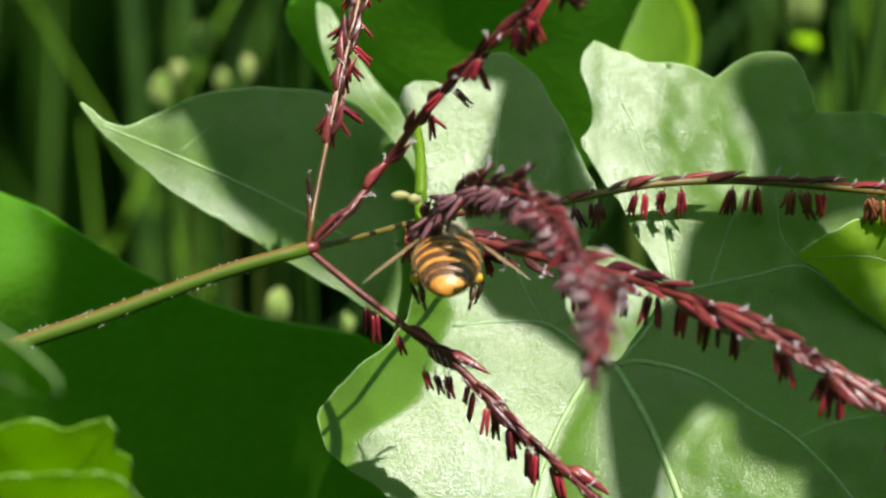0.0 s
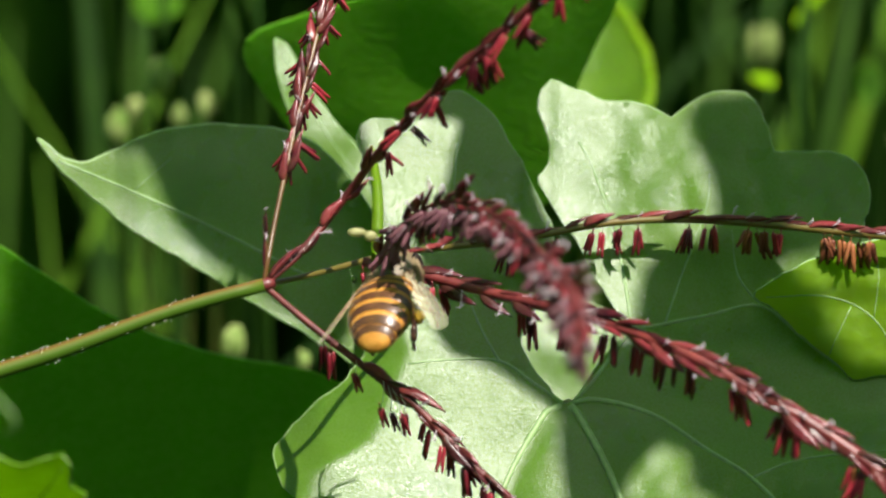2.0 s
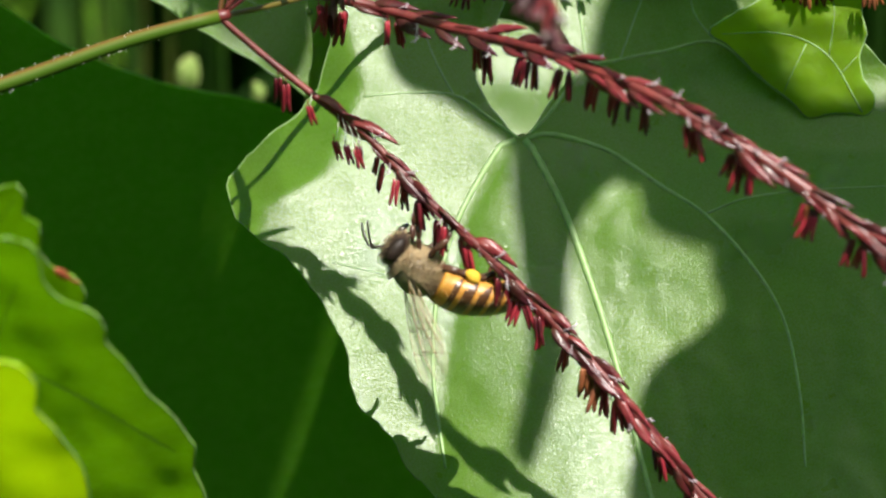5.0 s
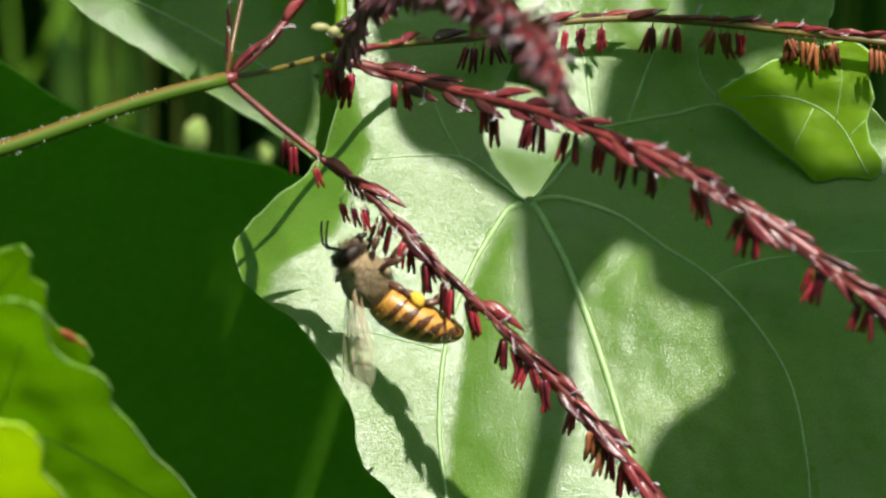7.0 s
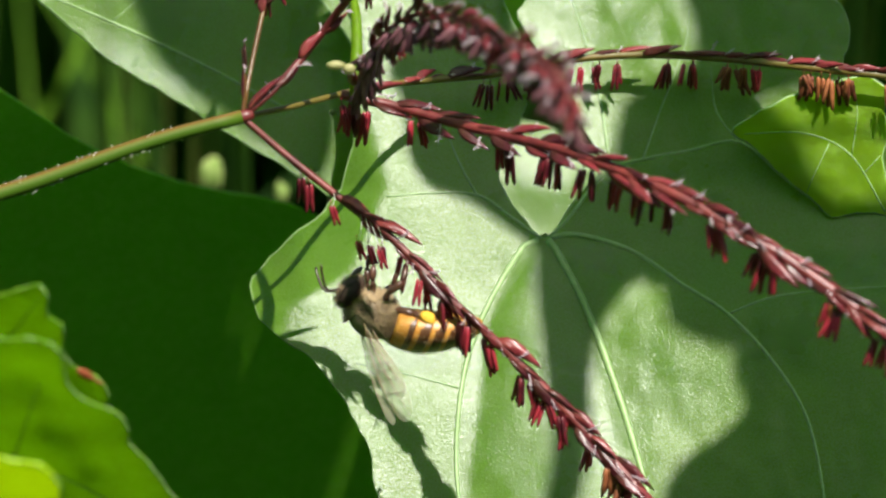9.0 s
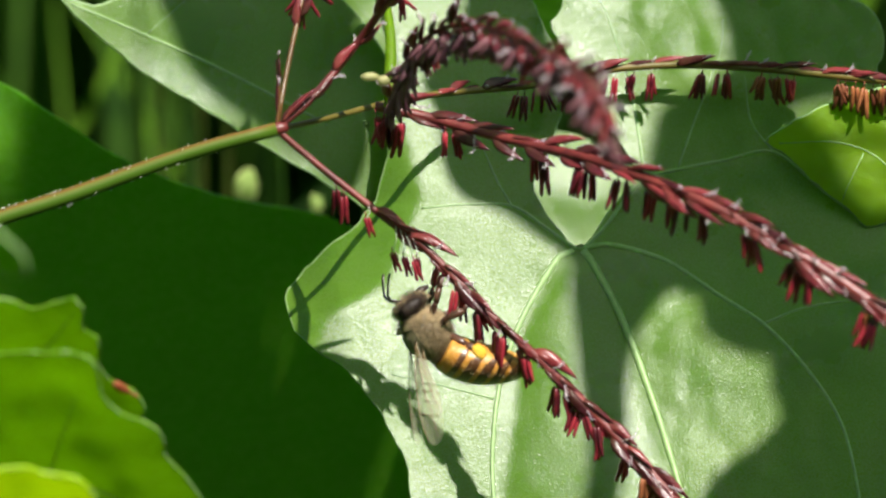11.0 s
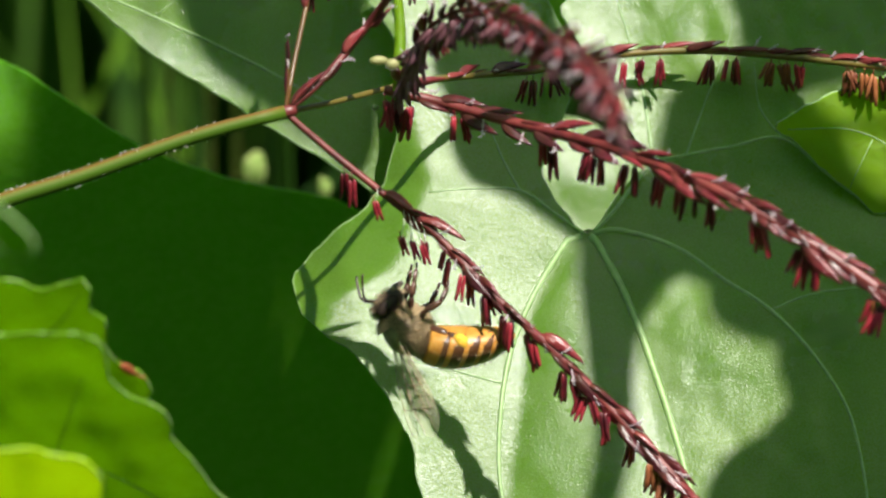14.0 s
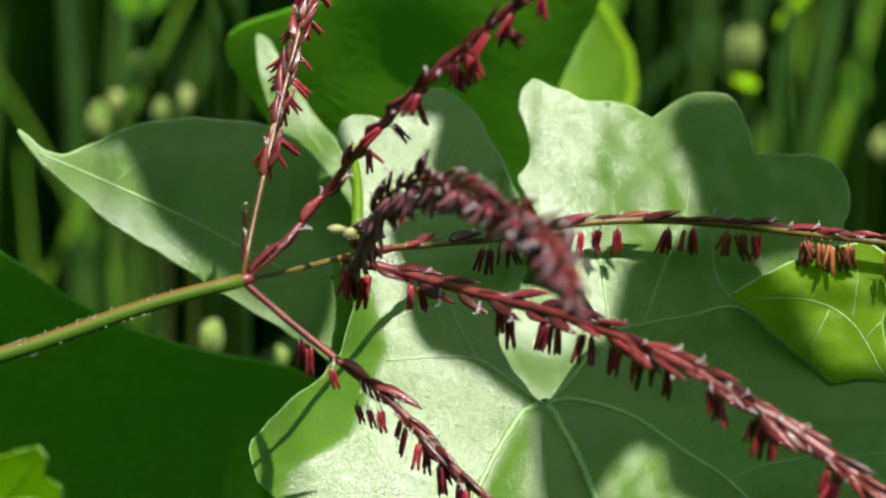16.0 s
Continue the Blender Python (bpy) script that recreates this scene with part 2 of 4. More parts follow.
def tube(bm, path, radius, sides=8, flat=1.0, mat=0):
    """A tube with a radius for each place (a number or a function of 0..1)."""
    rings, n = [], len(path)
    side = None
    for i, p in enumerate(path):
        d = (path[min(i + 1, n - 1)] - path[max(i - 1, 0)]).normalized()
        if side is None:
            side = d.cross(OUT)
            if side.length < 0.05:
                side = d.cross(RIGHT)
        side = (side - d * side.dot(d)).normalized()
        other = d.cross(side)
        r = radius(i / max(1, n - 1)) if callable(radius) else radius
        rings.append([bm.verts.new(p + (side * math.cos(q) + other * (math.sin(q) * flat)) * r)
                      for q in (2 * math.pi * k / sides for k in range(sides))])
    for a, b in zip(rings, rings[1:]):
        for k in range(sides):
            bm.faces.new((a[k], a[(k + 1) % sides], b[(k + 1) % sides], b[k])).material_index = mat
    bm.faces.new(rings[0][::-1]).material_index = mat
    bm.faces.new(rings[-1]).material_index = mat
    return bm


def ball(bm, centre, size, axes=None, u=12, v=8, mat=0):
    """An ellipsoid."""
    m = Matrix.Translation(centre) @ (axes.to_4x4() if axes is not None else Matrix()) @ Matrix.Diagonal((*size, 1))
    for vtx in bmesh.ops.create_uvsphere(bm, u_segments=u, v_segments=v, radius=1, matrix=m)["verts"]:
        for f in vtx.link_faces:
            f.material_index = mat


from mathutils.geometry import delaunay_2d_cdt


def leaf_sheet(outline, depth, step=16, thick=0.28, ragged=3.0, teeth=0.0, seed=0):
    """A leaf blade: outline in plan units, depth(a, b) in mm; a closed slab with a fine uneven margin."""
    edge = curve([(a, b, 0) for a, b in outline], step, True)
    rim = []
    for i, p in enumerate(edge):
        d = edge[(i + 1) % len(edge)] - edge[i - 1]
        nrm = Vector((d.y, -d.x, 0)).normalized()
        k = noise.noise(Vector((p.x * 0.02, p.y * 0.02, seed))) * ragged + noise.noise(Vector((p.x * 0.07, p.y * 0.07, seed + 5))) * ragged * 0.6
        rim.append((p + nrm * (k + teeth * abs(math.sin(i * 0.45)))).to_2d())
    xs, ys = [p.x for p in rim], [p.y for p in rim]
    pts = list(rim)
    rng = random.Random(seed)
    y = min(ys) + step
    row = 0
    while y < max(ys):
        x = min(xs) + step * (0.5 if row % 2 else 1)
        crossings = []
        for p, q in zip(rim, rim[1:] + rim[:1]):
            if (p.y > y) != (q.y > y):
                crossings.append(p.x + (y - p.y) / (q.y - p.y) * (q.x - p.x))
        crossings.sort()
        while x < max(xs):
            inside = sum(c < x for c in crossings) % 2
            near = min((abs(c - x) for c in crossings), default=0)
            if inside and near > step * 0.5:
                pts.append(Vector((x + rng.uniform(-2, 2), y + rng.uniform(-2, 2))))
            x += step
        y += step * 0.87
        row += 1
    n = len(rim)
    verts, _, faces, _, _, _ = delaunay_2d_cdt(pts, [(i, (i + 1) % n) for i in range(n)], [], 1, 0.01)
    bm = bmesh.new()
    vs = [bm.verts.new(spot(v.x, v.y, depth(v.x, v.y))) for v in verts]
    for f in faces:
        try:
            bm.faces.new([vs[i] for i in f])
        except ValueError:
            pass
    bm.normal_update()
    if sum(f.normal.dot(OUT) * f.calc_area() for f in bm.faces) < 0:
        bmesh.ops.reverse_faces(bm, faces=bm.faces)
        bm.normal_update()
    # back face and rim
    bound = [e for e in bm.edges if e.is_boundary]
    back = {v: bm.verts.new(v.co - v.normal * thick * 0.001) for v in vs if v.link_faces}
    for f in list(bm.faces):
        bm.faces.new([back[v] for v in reversed(f.verts)])
    for e in bound:
        f = e.link_faces[0]
        a, b = e.verts
        order = list(f.verts)
        if order[(order.index(a) + 1) % len(order)] != b:
            a, b = b, a
        bm.faces.new([bm.verts.new(v.co) for v in (b, a, back[a], back[b])])
    return bm, [spot(p.x, p.y, depth(p.x, p.y) - thick * 0.5) for p in rim]


def build_leaf(name, label, category, outline, depth, material, veins=(), root=None, foot=None, group="", margin=0.00016, rim=None, **more):
    """A leaf with its blade, its raised veins and its stalk down to foot on the ground."""
    foot = Vector(foot)
    top = thing(name, foot, label, category, group)
    sheet, edge = leaf_sheet(outline, depth, **more)
    part("blade", sheet, material, top)
    # the pale edge tube also paints the light that rims a leaf
    if margin:
        part("margin", tube(bmesh.new(), edge + edge[:1], lambda t: margin, 5), rim or VEIN, top, "thin pale leaf margin with edge light painted in")
    for pts, r0, r1 in veins:
        path2 = curve([(a, b, 0) for a, b in pts], 14)
        path = [spot(p.x, p.y, depth(p.x, p.y) + 0.02) for p in path2]
        bm = tube(bmesh.new(), path, lambda t, r0=r0, r1=r1: (r0 + (r1 - r0) * t) * 0.001, 6, 0.6)
        part("vein", bm, VEIN, top, "pale raised leaf vein")
    if root:
        a, b, w = root
        p0 = spot(a, b, w)
        bend = spot(a + 10, b + 200, w - 25) if foot.y < 0.3 else spot(a, b + 50, w - 70)
        bm = tube(bmesh.new(), arc(p0, bend, foot), lambda t: 0.0007 + 0.0008 * t if foot.y < 0.3 else 0.0003 + 0.0004 * t, 8)
        part("stalk", bm, STALK, top)
    return top


def swell(a, b, size, seed=0.0):
    return noise.noise(Vector((a / size, b / size, seed)))


# ---- ground
def build_ground():
    bm = bmesh.new()
    n, half = 60, 40.0
    rows = []
    for j in range(n + 1):
        line = []
        for i in range(n + 1):
            fx, fy = 2 * i / n - 1, 2 * j / n - 1
            x, y = half * fx * abs(fx) ** 2, half * fy * abs(fy) ** 2
            line.append(bm.verts.new((x, y, 0.0 if abs(x) + abs(y) < 0.6 else 0.03 * noise.noise(Vector((x, y, 0))))))
        rows.append(line)
    for j in range(n):
        for i in range(n):
            bm.faces.new((rows[j][i], rows[j][i + 1], rows[j + 1][i + 1], rows[j + 1][i]))
    tagged(part("ground", bm, GROUND_BOUNCE), "ground coloured green to bounce light up onto the leaves", "ground", kind="structure")


build_ground()


# ---- the large vine leaf behind the grass spikes
def side_of(points, a, b):
    """How far (a, b) lies beyond a bent line running down the plan: positive to its left."""
    if b <= points[0][1]:
        return points[0][0] - a
    for (a0, b0), (a1, b1) in zip(points, points[1:]):
        if b <= b1:
            return a0 + (a1 - a0) * (b - b0) / (b1 - b0) - a
    return points[-1][0] - a


def ease(x):
    x = min(1.0, max(0.0, x))
    return x * x * (3 - 2 * x)


FOLD = [(772, 500), (790, 560), (815, 655), (792, 700), (752, 800), (700, 830), (640, 860), (612, 940)]


def depth_main(a, b):
    w = -24 + 0.40 * (b - 745) / 22
    c = max(b, 747)
    left_a = 1068 - 0.5 * (c - 747) if c < 900 else 992 - 0.12 * (c - 900)
    main_a = 1106 + 0.33 * (c - 747)
    # panels folded along the main veins
    w -= 0.13 * (min(a, left_a) - 1068) / 22
    wide = max(1.0, main_a - left_a)
    u = min(1.0, max(0.0, (a - left_a) / wide))
    w += 0.36 * wide * (u - 0.76 * u * u) / 22
    w += (0.07 + 0.09 * min(1, max(0, (b - 760) / 120))) * max(0, a - main_a) / 22
    if b < 640 and a > 1190:
        w += 0.12 * (a - 1190) / 22 * min(1, (640 - b) / 150) + 0.16 * swell(a, b, 45, 5.5) * ease((640 - b) / 100)
    if b < 640 and a > 1020:
        w -= 0.12 * 110 * math.tanh((a - 1130) / 110) / 22 * ease((640 - b) / 150)
    # the margin bent back along a crease
    s = side_of(FOLD, a, b)
    if s > -14:
        s = max(0.0, s) if s > 14 else (s + 14) ** 2 / 56
        w += -0.62 * s / 22 * ease((b - 470) / 120) * (1 - 0.6 * ease((b - 900) / 80))
    if a < 690:
        w -= 0.03 * ((690 - a) / 22) ** 2
    return w + 0.4 * swell(a, b, 190, 3.3) + 0.1 * swell(a, b, 60, 8.1) + (0.03 + 0.08 * ease((a - main_a) / 60)) * swell(a, b, 26, 2.1)


MAIN = [(1095, 745), (1050, 700), (1014, 642), (1030, 590), (1062, 510), (1072, 450), (1045, 375), (1005, 290), (965, 228), (912, 190),
        (860, 205), (815, 250), (790, 236), (755, 236), (728, 266), (742, 320), (765, 400), (775, 470), (766, 540), (748, 610),
        (728, 672), (650, 740), (600, 788), (577, 828), (586, 872), (624, 920), (684, 958), (744, 1040), (784, 1120), (806, 1215),
        (864, 1272), (894, 1330), (950, 1390), (1150, 1600), (1400, 1660), (1700, 1560), (1900, 1300), (1960, 1000), (1860, 760), (1752, 634),
        (1682, 549), (1622, 440), (1630, 410), (1634, 362), (1611, 320), (1560, 303), (1500, 304), (1463, 304), (1455, 260), (1430, 213),
        (1398, 194), (1340, 203), (1305, 222), (1285, 242), (1262, 226), (1228, 214), (1180, 210), (1118, 190), (1075, 173), (1056, 188),
        (1050, 225), (1066, 270), (1066, 318), (1047, 342), (1060, 372), (1085, 412), (1120, 470), (1168, 558), (1203, 612), (1180, 645), (1140, 690)]
MAIN_VEINS = [
    ([(1100, 748), (1112, 762), (1163, 857), (1213, 987), (1263, 1147), (1330, 1400)], 0.36, 0.2),
    ([(1085, 748), (1060, 757), (993, 867), (952, 985), (938, 1150), (960, 1330)], 0.3, 0.14),
    ([(1088, 744), (1035, 706), (975, 667), (890, 664), (815, 670)], 0.16, 0.06),
    ([(975, 667), (945, 612), (920, 548)], 0.1, 0.05),
    ([(1105, 745), (1150, 738), (1250, 768), (1340, 828), (1420, 880), (1500, 965), (1560, 1065), (1590, 1200), (1600, 1330)], 0.24, 0.1),
    ([(1420, 880), (1500, 850), (1620, 836), (1750, 830)], 0.13, 0.06),
    ([(1105, 742), (1145, 700), (1205, 625), (1275, 604), (1350, 590), (1440, 575), (1520, 640), (1600, 702)], 0.18, 0.08),
    ([(1600, 702), (1680, 690), (1760, 700)], 0.09, 0.05),
    ([(1270, 604), (1300, 520), (1345, 400), (1352, 340)], 0.1, 0.04),
    ([(1212, 620), (1190, 480), (1150, 340), (1120, 280)], 0.13, 0.04),
    ([(945, 1010), (850, 985), (760, 965)], 0.09, 0.03),
    ([(905, 280), (900, 350), (895, 420)], 0.07, 0.03),
    ([(1440, 575), (1400, 520), (1390, 440)], 0.08, 0.03),
]
build_leaf("vine_leaf", "large green heart-shaped vine leaf with pale veins, glossy in the sun", "leaf", MAIN, depth_main, LEAF, MAIN_VEINS,
           (1098, 748, -24.6), (0.02, 0.10, 0), "vine leaves", step=15, seed=1, ragged=6, margin=0.0001)


# ---- other leaves round it
def depth_left(a, b):
    w = -33 + 0.2 * (b - 450) / 22 - 0.13 * (a - 400) / 22
    return w + 0.6 * swell(a, b, 150, 1.7)


LEFT = [(163, 264), (186, 300), (250, 362), (330, 428), (420, 483), (520, 545), (600, 594), (690, 650), (760, 690), (800, 600),
        (790, 480), (720, 350), (640, 272), (560, 250), (450, 244), (372, 256), (344, 266), (290, 292), (238, 310), (208, 302), (184, 280)]
build_leaf("vine_leaf", "pointed green vine leaf with a lit curled margin", "leaf", LEFT, depth_left, LEAF,
           [([(200, 305), (330, 360), (480, 430), (650, 520)], 0.1, 0.12), ([(330, 360), (400, 300)], 0.06, 0.03)],
           (720, 520, -34), (-0.01, 0.36, 0), "vine leaves", seed=2)


def depth_dark(a, b):
    ridge = 590 - 0.4 * a
    v = (b - ridge) / 22
    bent = math.log1p(math.exp(min(30, 0.9 * v))) / 0.9      # eases over the bend
    near = 1 - ease((a - 60) / 100)
    flat = -44 - 0.87 * (b - 450) / 22
    over = -44 - 0.87 * (ridge - 450) / 22 + 0.45 * (v - bent) - 0.87 * bent
    return flat + (over - flat) * near + 0.1 * swell(a, b, 260, 4.2)


DARK = [(-420, 250), (-200, 330), (-60, 392), (20, 420), (90, 452), (160, 500), (250, 560), (330, 600), (420, 636), (520, 660), (610, 676), (680, 700), (760, 760),
        (860, 1000), (980, 1300), (900, 1650), (500, 1800), (0, 1750), (-350, 1500), (-520, 1000)]
build_leaf("vine_leaf", "broad dark green leaf in deep shade with a lit upper edge", "leaf", DARK, depth_dark, LEAF_DARK,
           [], (300, 1100, -70), (-0.03, 0.2, 0), "vine leaves", margin=0, step=26, seed=3)


def depth_back(a, b):
    return -66 - 0.88 * (b - 200) / 22 - 0.1 * (a - 800) / 22 + 1.2 * swell(a, b, 200, 6.0)


BACK = [(528, 112), (556, 80), (640, 50), (780, 10), (950, -60), (1150, -120), (1200, 0), (1120, 180), (1080, 360), (960, 460), (800, 440),
        (700, 375), (640, 300), (585, 220), (545, 160)]
build_leaf("vine_leaf", "green vine leaf in the shade behind", "leaf", BACK, depth_back, LEAF_DARK,
           [], (900, 300, -70), (0.0, 0.36, 0), "vine leaves", seed=4, margin=0)


# lit edge strip of the leaf behind, shaped as a leaf of its own
def depth_strip(a, b):
    return -56 + 0.2 * (b - 200) / 22 - 0.14 * (a - 680) / 22 + 0.4 * swell(a, b, 90, 3.0)


STRIP = [(586, 92), (604, 104), (640, 170), (690, 245), (745, 300), (790, 360), (800, 430), (740, 400), (690, 355), (640, 285), (606, 210), (588, 150)]
build_leaf("vine_leaf", "lit strip of the leaf behind, made as a narrow leaf", "leaf", STRIP, depth_strip, LEAF, [([(600, 120), (680, 270), (780, 400)], 0.08, 0.08)],
           (780, 400, -56), (0.01, 0.36, 0), "vine leaves", seed=14)


def depth_curl(a, b):
    r = math.hypot((a - 1130) / 110, (b - 110) / 130)
    return -140 + 0.8 * (b - 100) / 22 + 3.0 * r * r


CURL = [(1020, -60), (1100, -20), (1150, 0), (1200, 50), (1238, 115), (1252, 185), (1236, 225), (1180, 230), (1110, 215), (1040, 160), (1000, 60)]
# broad rim in the brighter leaf green paints its glowing edge
build_leaf("vine_leaf", "curled bright green leaf with its glowing rim painted on", "leaf", CURL, depth_curl, LEAF_FRONT, [], (1130, 120, -140), (0.03, 0.2, 0), 
           "vine leaves", margin=0.0005, rim=LEAF_GLOW, seed=5)


def depth_gap(a, b):
    return -80 + 0.36 * (b - 680) / 22 - 0.14 * (a - 1080) / 22 + 0.5 * swell(a, b, 100, 2.0)


GAP = [(960, 560), (1060, 540), (1170, 590), (1220, 680), (1190, 790), (1090, 830), (990, 780), (940, 670)]
build_leaf("vine_leaf", "small pale leaf lit behind the notch of the large leaf", "leaf", GAP, depth_gap, LEAF, [], (1080, 760, -79), (0.01, 0.12, 0),
           "vine leaves", seed=6)


# sunlit part of the large leaf, laid over it as a brighter sheet
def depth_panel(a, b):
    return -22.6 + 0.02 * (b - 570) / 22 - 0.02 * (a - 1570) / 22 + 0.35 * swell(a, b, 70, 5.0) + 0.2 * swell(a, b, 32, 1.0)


LIT_PANEL = [(1432, 558), (1470, 585), (1516, 632), (1560, 668), (1604, 706), (1650, 700), (1705, 704), (1722, 668), (1700, 640), (1694, 600), (1706, 560), (1694, 520),
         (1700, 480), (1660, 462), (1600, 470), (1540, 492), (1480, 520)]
build_leaf("vine_leaf", "lit part of the large leaf, made as a separate brighter leaf", "leaf", LIT_PANEL, depth_panel, LEAF_GLOW,
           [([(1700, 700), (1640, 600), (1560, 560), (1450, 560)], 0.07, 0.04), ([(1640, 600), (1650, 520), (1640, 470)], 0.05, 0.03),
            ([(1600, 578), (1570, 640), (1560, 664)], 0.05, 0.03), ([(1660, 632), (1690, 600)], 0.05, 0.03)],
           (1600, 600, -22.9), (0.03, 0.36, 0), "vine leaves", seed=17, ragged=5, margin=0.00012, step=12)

# young toothed leaves close to the eye
def depth_front(w0, lean, seed):
    return lambda a, b: w0 + lean * (b - 1050) / 22 + 1.2 * swell(a, b, 110, seed) + 0.5 * swell(a, b, 46, seed + 3) + 0.2 * swell(a, b, 20, seed + 6)


FRONT_A = [(-250, 900), (-60, 852), (17, 838), (77, 829), (127, 846), (160, 840), (200, 827), (214, 846), (212, 884), (238, 900), (240, 948),
           (258, 970), (300, 990), (318, 1022), (306, 1050), (250, 1120), (60, 1160), (-250, 1150)]
FRONT_B = [(-300, 960), (0, 930), (144, 924), (190, 924), (232, 948), (247, 1000), (280, 1034), (310, 1047), (346, 1064), (356, 1085), (352, 1102), (402, 1160), (436, 1204),
           (484, 1250), (514, 1292), (506, 1330), (535, 1390), (560, 1480), (400, 1650), (-100, 1700), (-350, 1400)]
FRONT_C = [(-300, 1180), (60, 1130), (144, 1138), (202, 1150), (234, 1182), (232, 1222), (266, 1262), (314, 1330), (326, 1390), (340, 1500),
           (150, 1620), (-200, 1600), (-360, 1400)]
young = build_leaf("toothed_leaf", "bright green toothed young leaf with one red tooth", "leaf", FRONT_A, depth_front(24, -1.5, 1), LEAF_FRONT,
           [([(-100, 1000), (120, 930), (200, 850)], 0.12, 0.05)], (-50, 1050, 24), (-0.10, -0.03, 0), "young leaves", seed=7, teeth=3, margin=0.00009)
fold = depth_front(24, -1.5, 1)
part("tooth", tube(bmesh.new(), curve([spot(a, b, fold(a, b) + 0.5) for a, b in [(268, 975), (284, 986), (298, 994), (314, 1001)]], 0.0003),
                   lambda t: 0.00003 + 0.00034 * math.sin(min(1, 1.15 * t + 0.1) * math.pi) ** 0.8 if t < 0.8 else 0.0002 * (1.05 - t) / 0.25, 8, 0.5), TOOTH, young, "red pointed tooth of the leaf")
build_leaf("toothed_leaf", "bright green toothed young leaf, crinkled", "leaf", FRONT_B, depth_front(38, -1.5, 2), LEAF_FRONT,
           [([(-100, 1100), (200, 1150), (480, 1300)], 0.15, 0.06), ([(150, 1140), (200, 1000)], 0.08, 0.04)], (-50, 1250, 25), (-0.10, -0.05, 0),
           "young leaves", seed=8, teeth=4, margin=0.00009)
build_leaf("toothed_leaf", "yellow-green young leaf, out of focus", "leaf", FRONT_C, depth_front(58, -1.7, 3), LEAF_BRIGHT,
           [], (-50, 1350, 35), (-0.09, -0.07, 0), "young leaves", seed=9, teeth=3, margin=0.00009)
TIP = [(-200, 560), (-40, 630), (20, 672), (70, 710), (112, 752), (118, 782), (90, 786), (40, 760), (-20, 730), (-120, 690), (-260, 640)]
build_leaf("toothed_leaf", "blurred green leaf tip close to the eye", "leaf", TIP, depth_front(80, -0.6, 4), LEAF_YOUNG, [], (-120, 640, 88),
           (-0.12, -0.06, 0), "young leaves", seed=10)


# ---- unseen leaves added overhead, outside the view, to shade the ones below
def overhead(outline, base_depth, w_top, foot, backwards=False):
    """Unseen caster leaf added higher up sunwards; its outline is the shade it throws."""
    edge = [p.to_2d() for p in curve([(a, b, 0) for a, b in outline], 24, True)]
    rise = SUN_WAY / SUN_WAY.dot(OUT)
    n = len(edge)
    verts, _, faces, _, _, _ = delaunay_2d_cdt(edge, [(i, (i + 1) % n) for i in range(n)], [], 1, 0.01)
    bm = bmesh.new()
    vs = []
    for p in verts:
        w = base_depth(p.x, p.y)
        vs.append(bm.verts.new(spot(p.x, p.y, w) + rise * ((w_top - w) * 0.001)))
    for f in faces:
        bm.faces.new([vs[i] for i in f])
    far = max(vs, key=lambda v: v.co.z if backwards else v.co.x).co.copy()
    knee = far + SUN_WAY * 0.5 if backwards else Vector((foot[0], foot[1], far.z))
    low = bmesh.ops.extrude_face_region(bm, geom=bm.faces[:])["geom"]
    bmesh.ops.translate(bm, verts=[g for g in low if isinstance(g, bmesh.types.BMVert)], vec=OUT * 0.0003)
    bmesh.ops.recalc_face_normals(bm, faces=bm.faces)
    foot = Vector(foot)
    top = thing("vine_leaf", foot, "unseen shade caster added overhead, cut to the shade it throws", "leaf", "vine leaves")
    part("blade", bm, LEAF_GLOW, top)
    part("stalk", tube(bmesh.new(), arc(far, knee, foot), lambda t: 0.00025 + 0.0012 * t * t, 6), STALK, top)


overhead([(940, 120), (900, 280), (868, 385), (818, 440), (845, 500), (855, 590), (890, 650), (960, 675), (1060, 745), (1110, 775), (1160, 700),
          (1190, 640), (1150, 560), (1085, 450), (1050, 380), (1040, 300), (1040, 120)], depth_main, 70, (0.16, -0.02, 0))
overhead([(1420, 196), (1322, 214), (1322, 275), (1352, 345), (1362, 420), (1320, 462), (1240, 494), (1212, 600), (1150, 690), (1080, 765), (1092, 950), (1108, 1120), (1076, 1300), (1108, 1335),
          (1150, 1230), (1178, 1100), (1180, 980), (1205, 880), (1262, 815),
          (1305, 832), (1312, 888), (1370, 925), (1428, 940), (1432, 990), (1452, 1040), (1410, 1090), (1330, 1150), (1300, 1250), (1340, 1500),
          (1900, 1560), (2050, 1000), (1900, 690), (1606, 686), (1530, 618), (1452, 545), (1490, 490), (1620, 470), (1800, 425), (1750, 215)],
         depth_main, 105, (0.20, -0.02, 0))
overhead([(346, 225), (372, 330), (428, 440), (520, 512), (610, 572), (690, 640), (725, 560), (722, 480), (705, 380), (660, 225)], depth_left, 66, (0.25, -1.0, 0), True)
# added strip that keeps the broad dark leaf out of the sun
overhead([(165, 366), (400, 356), (700, 362), (920, 370), (938, 440), (920, 500), (700, 508), (400, 502), (172, 498)], lambda a, b: -44, 66, (0.3, -1.0, 0), True)


# ---- the grass with its red flower spikes
HUB = (560, 528)


def shape(name, bm, material):
    me = bpy.data.meshes.new(name)
    bm.to_mesh(me)
    bm.free()
    me.materials.append(material)
    me.polygons.foreach_set("use_smooth", [True] * len(me.polygons))
    return me


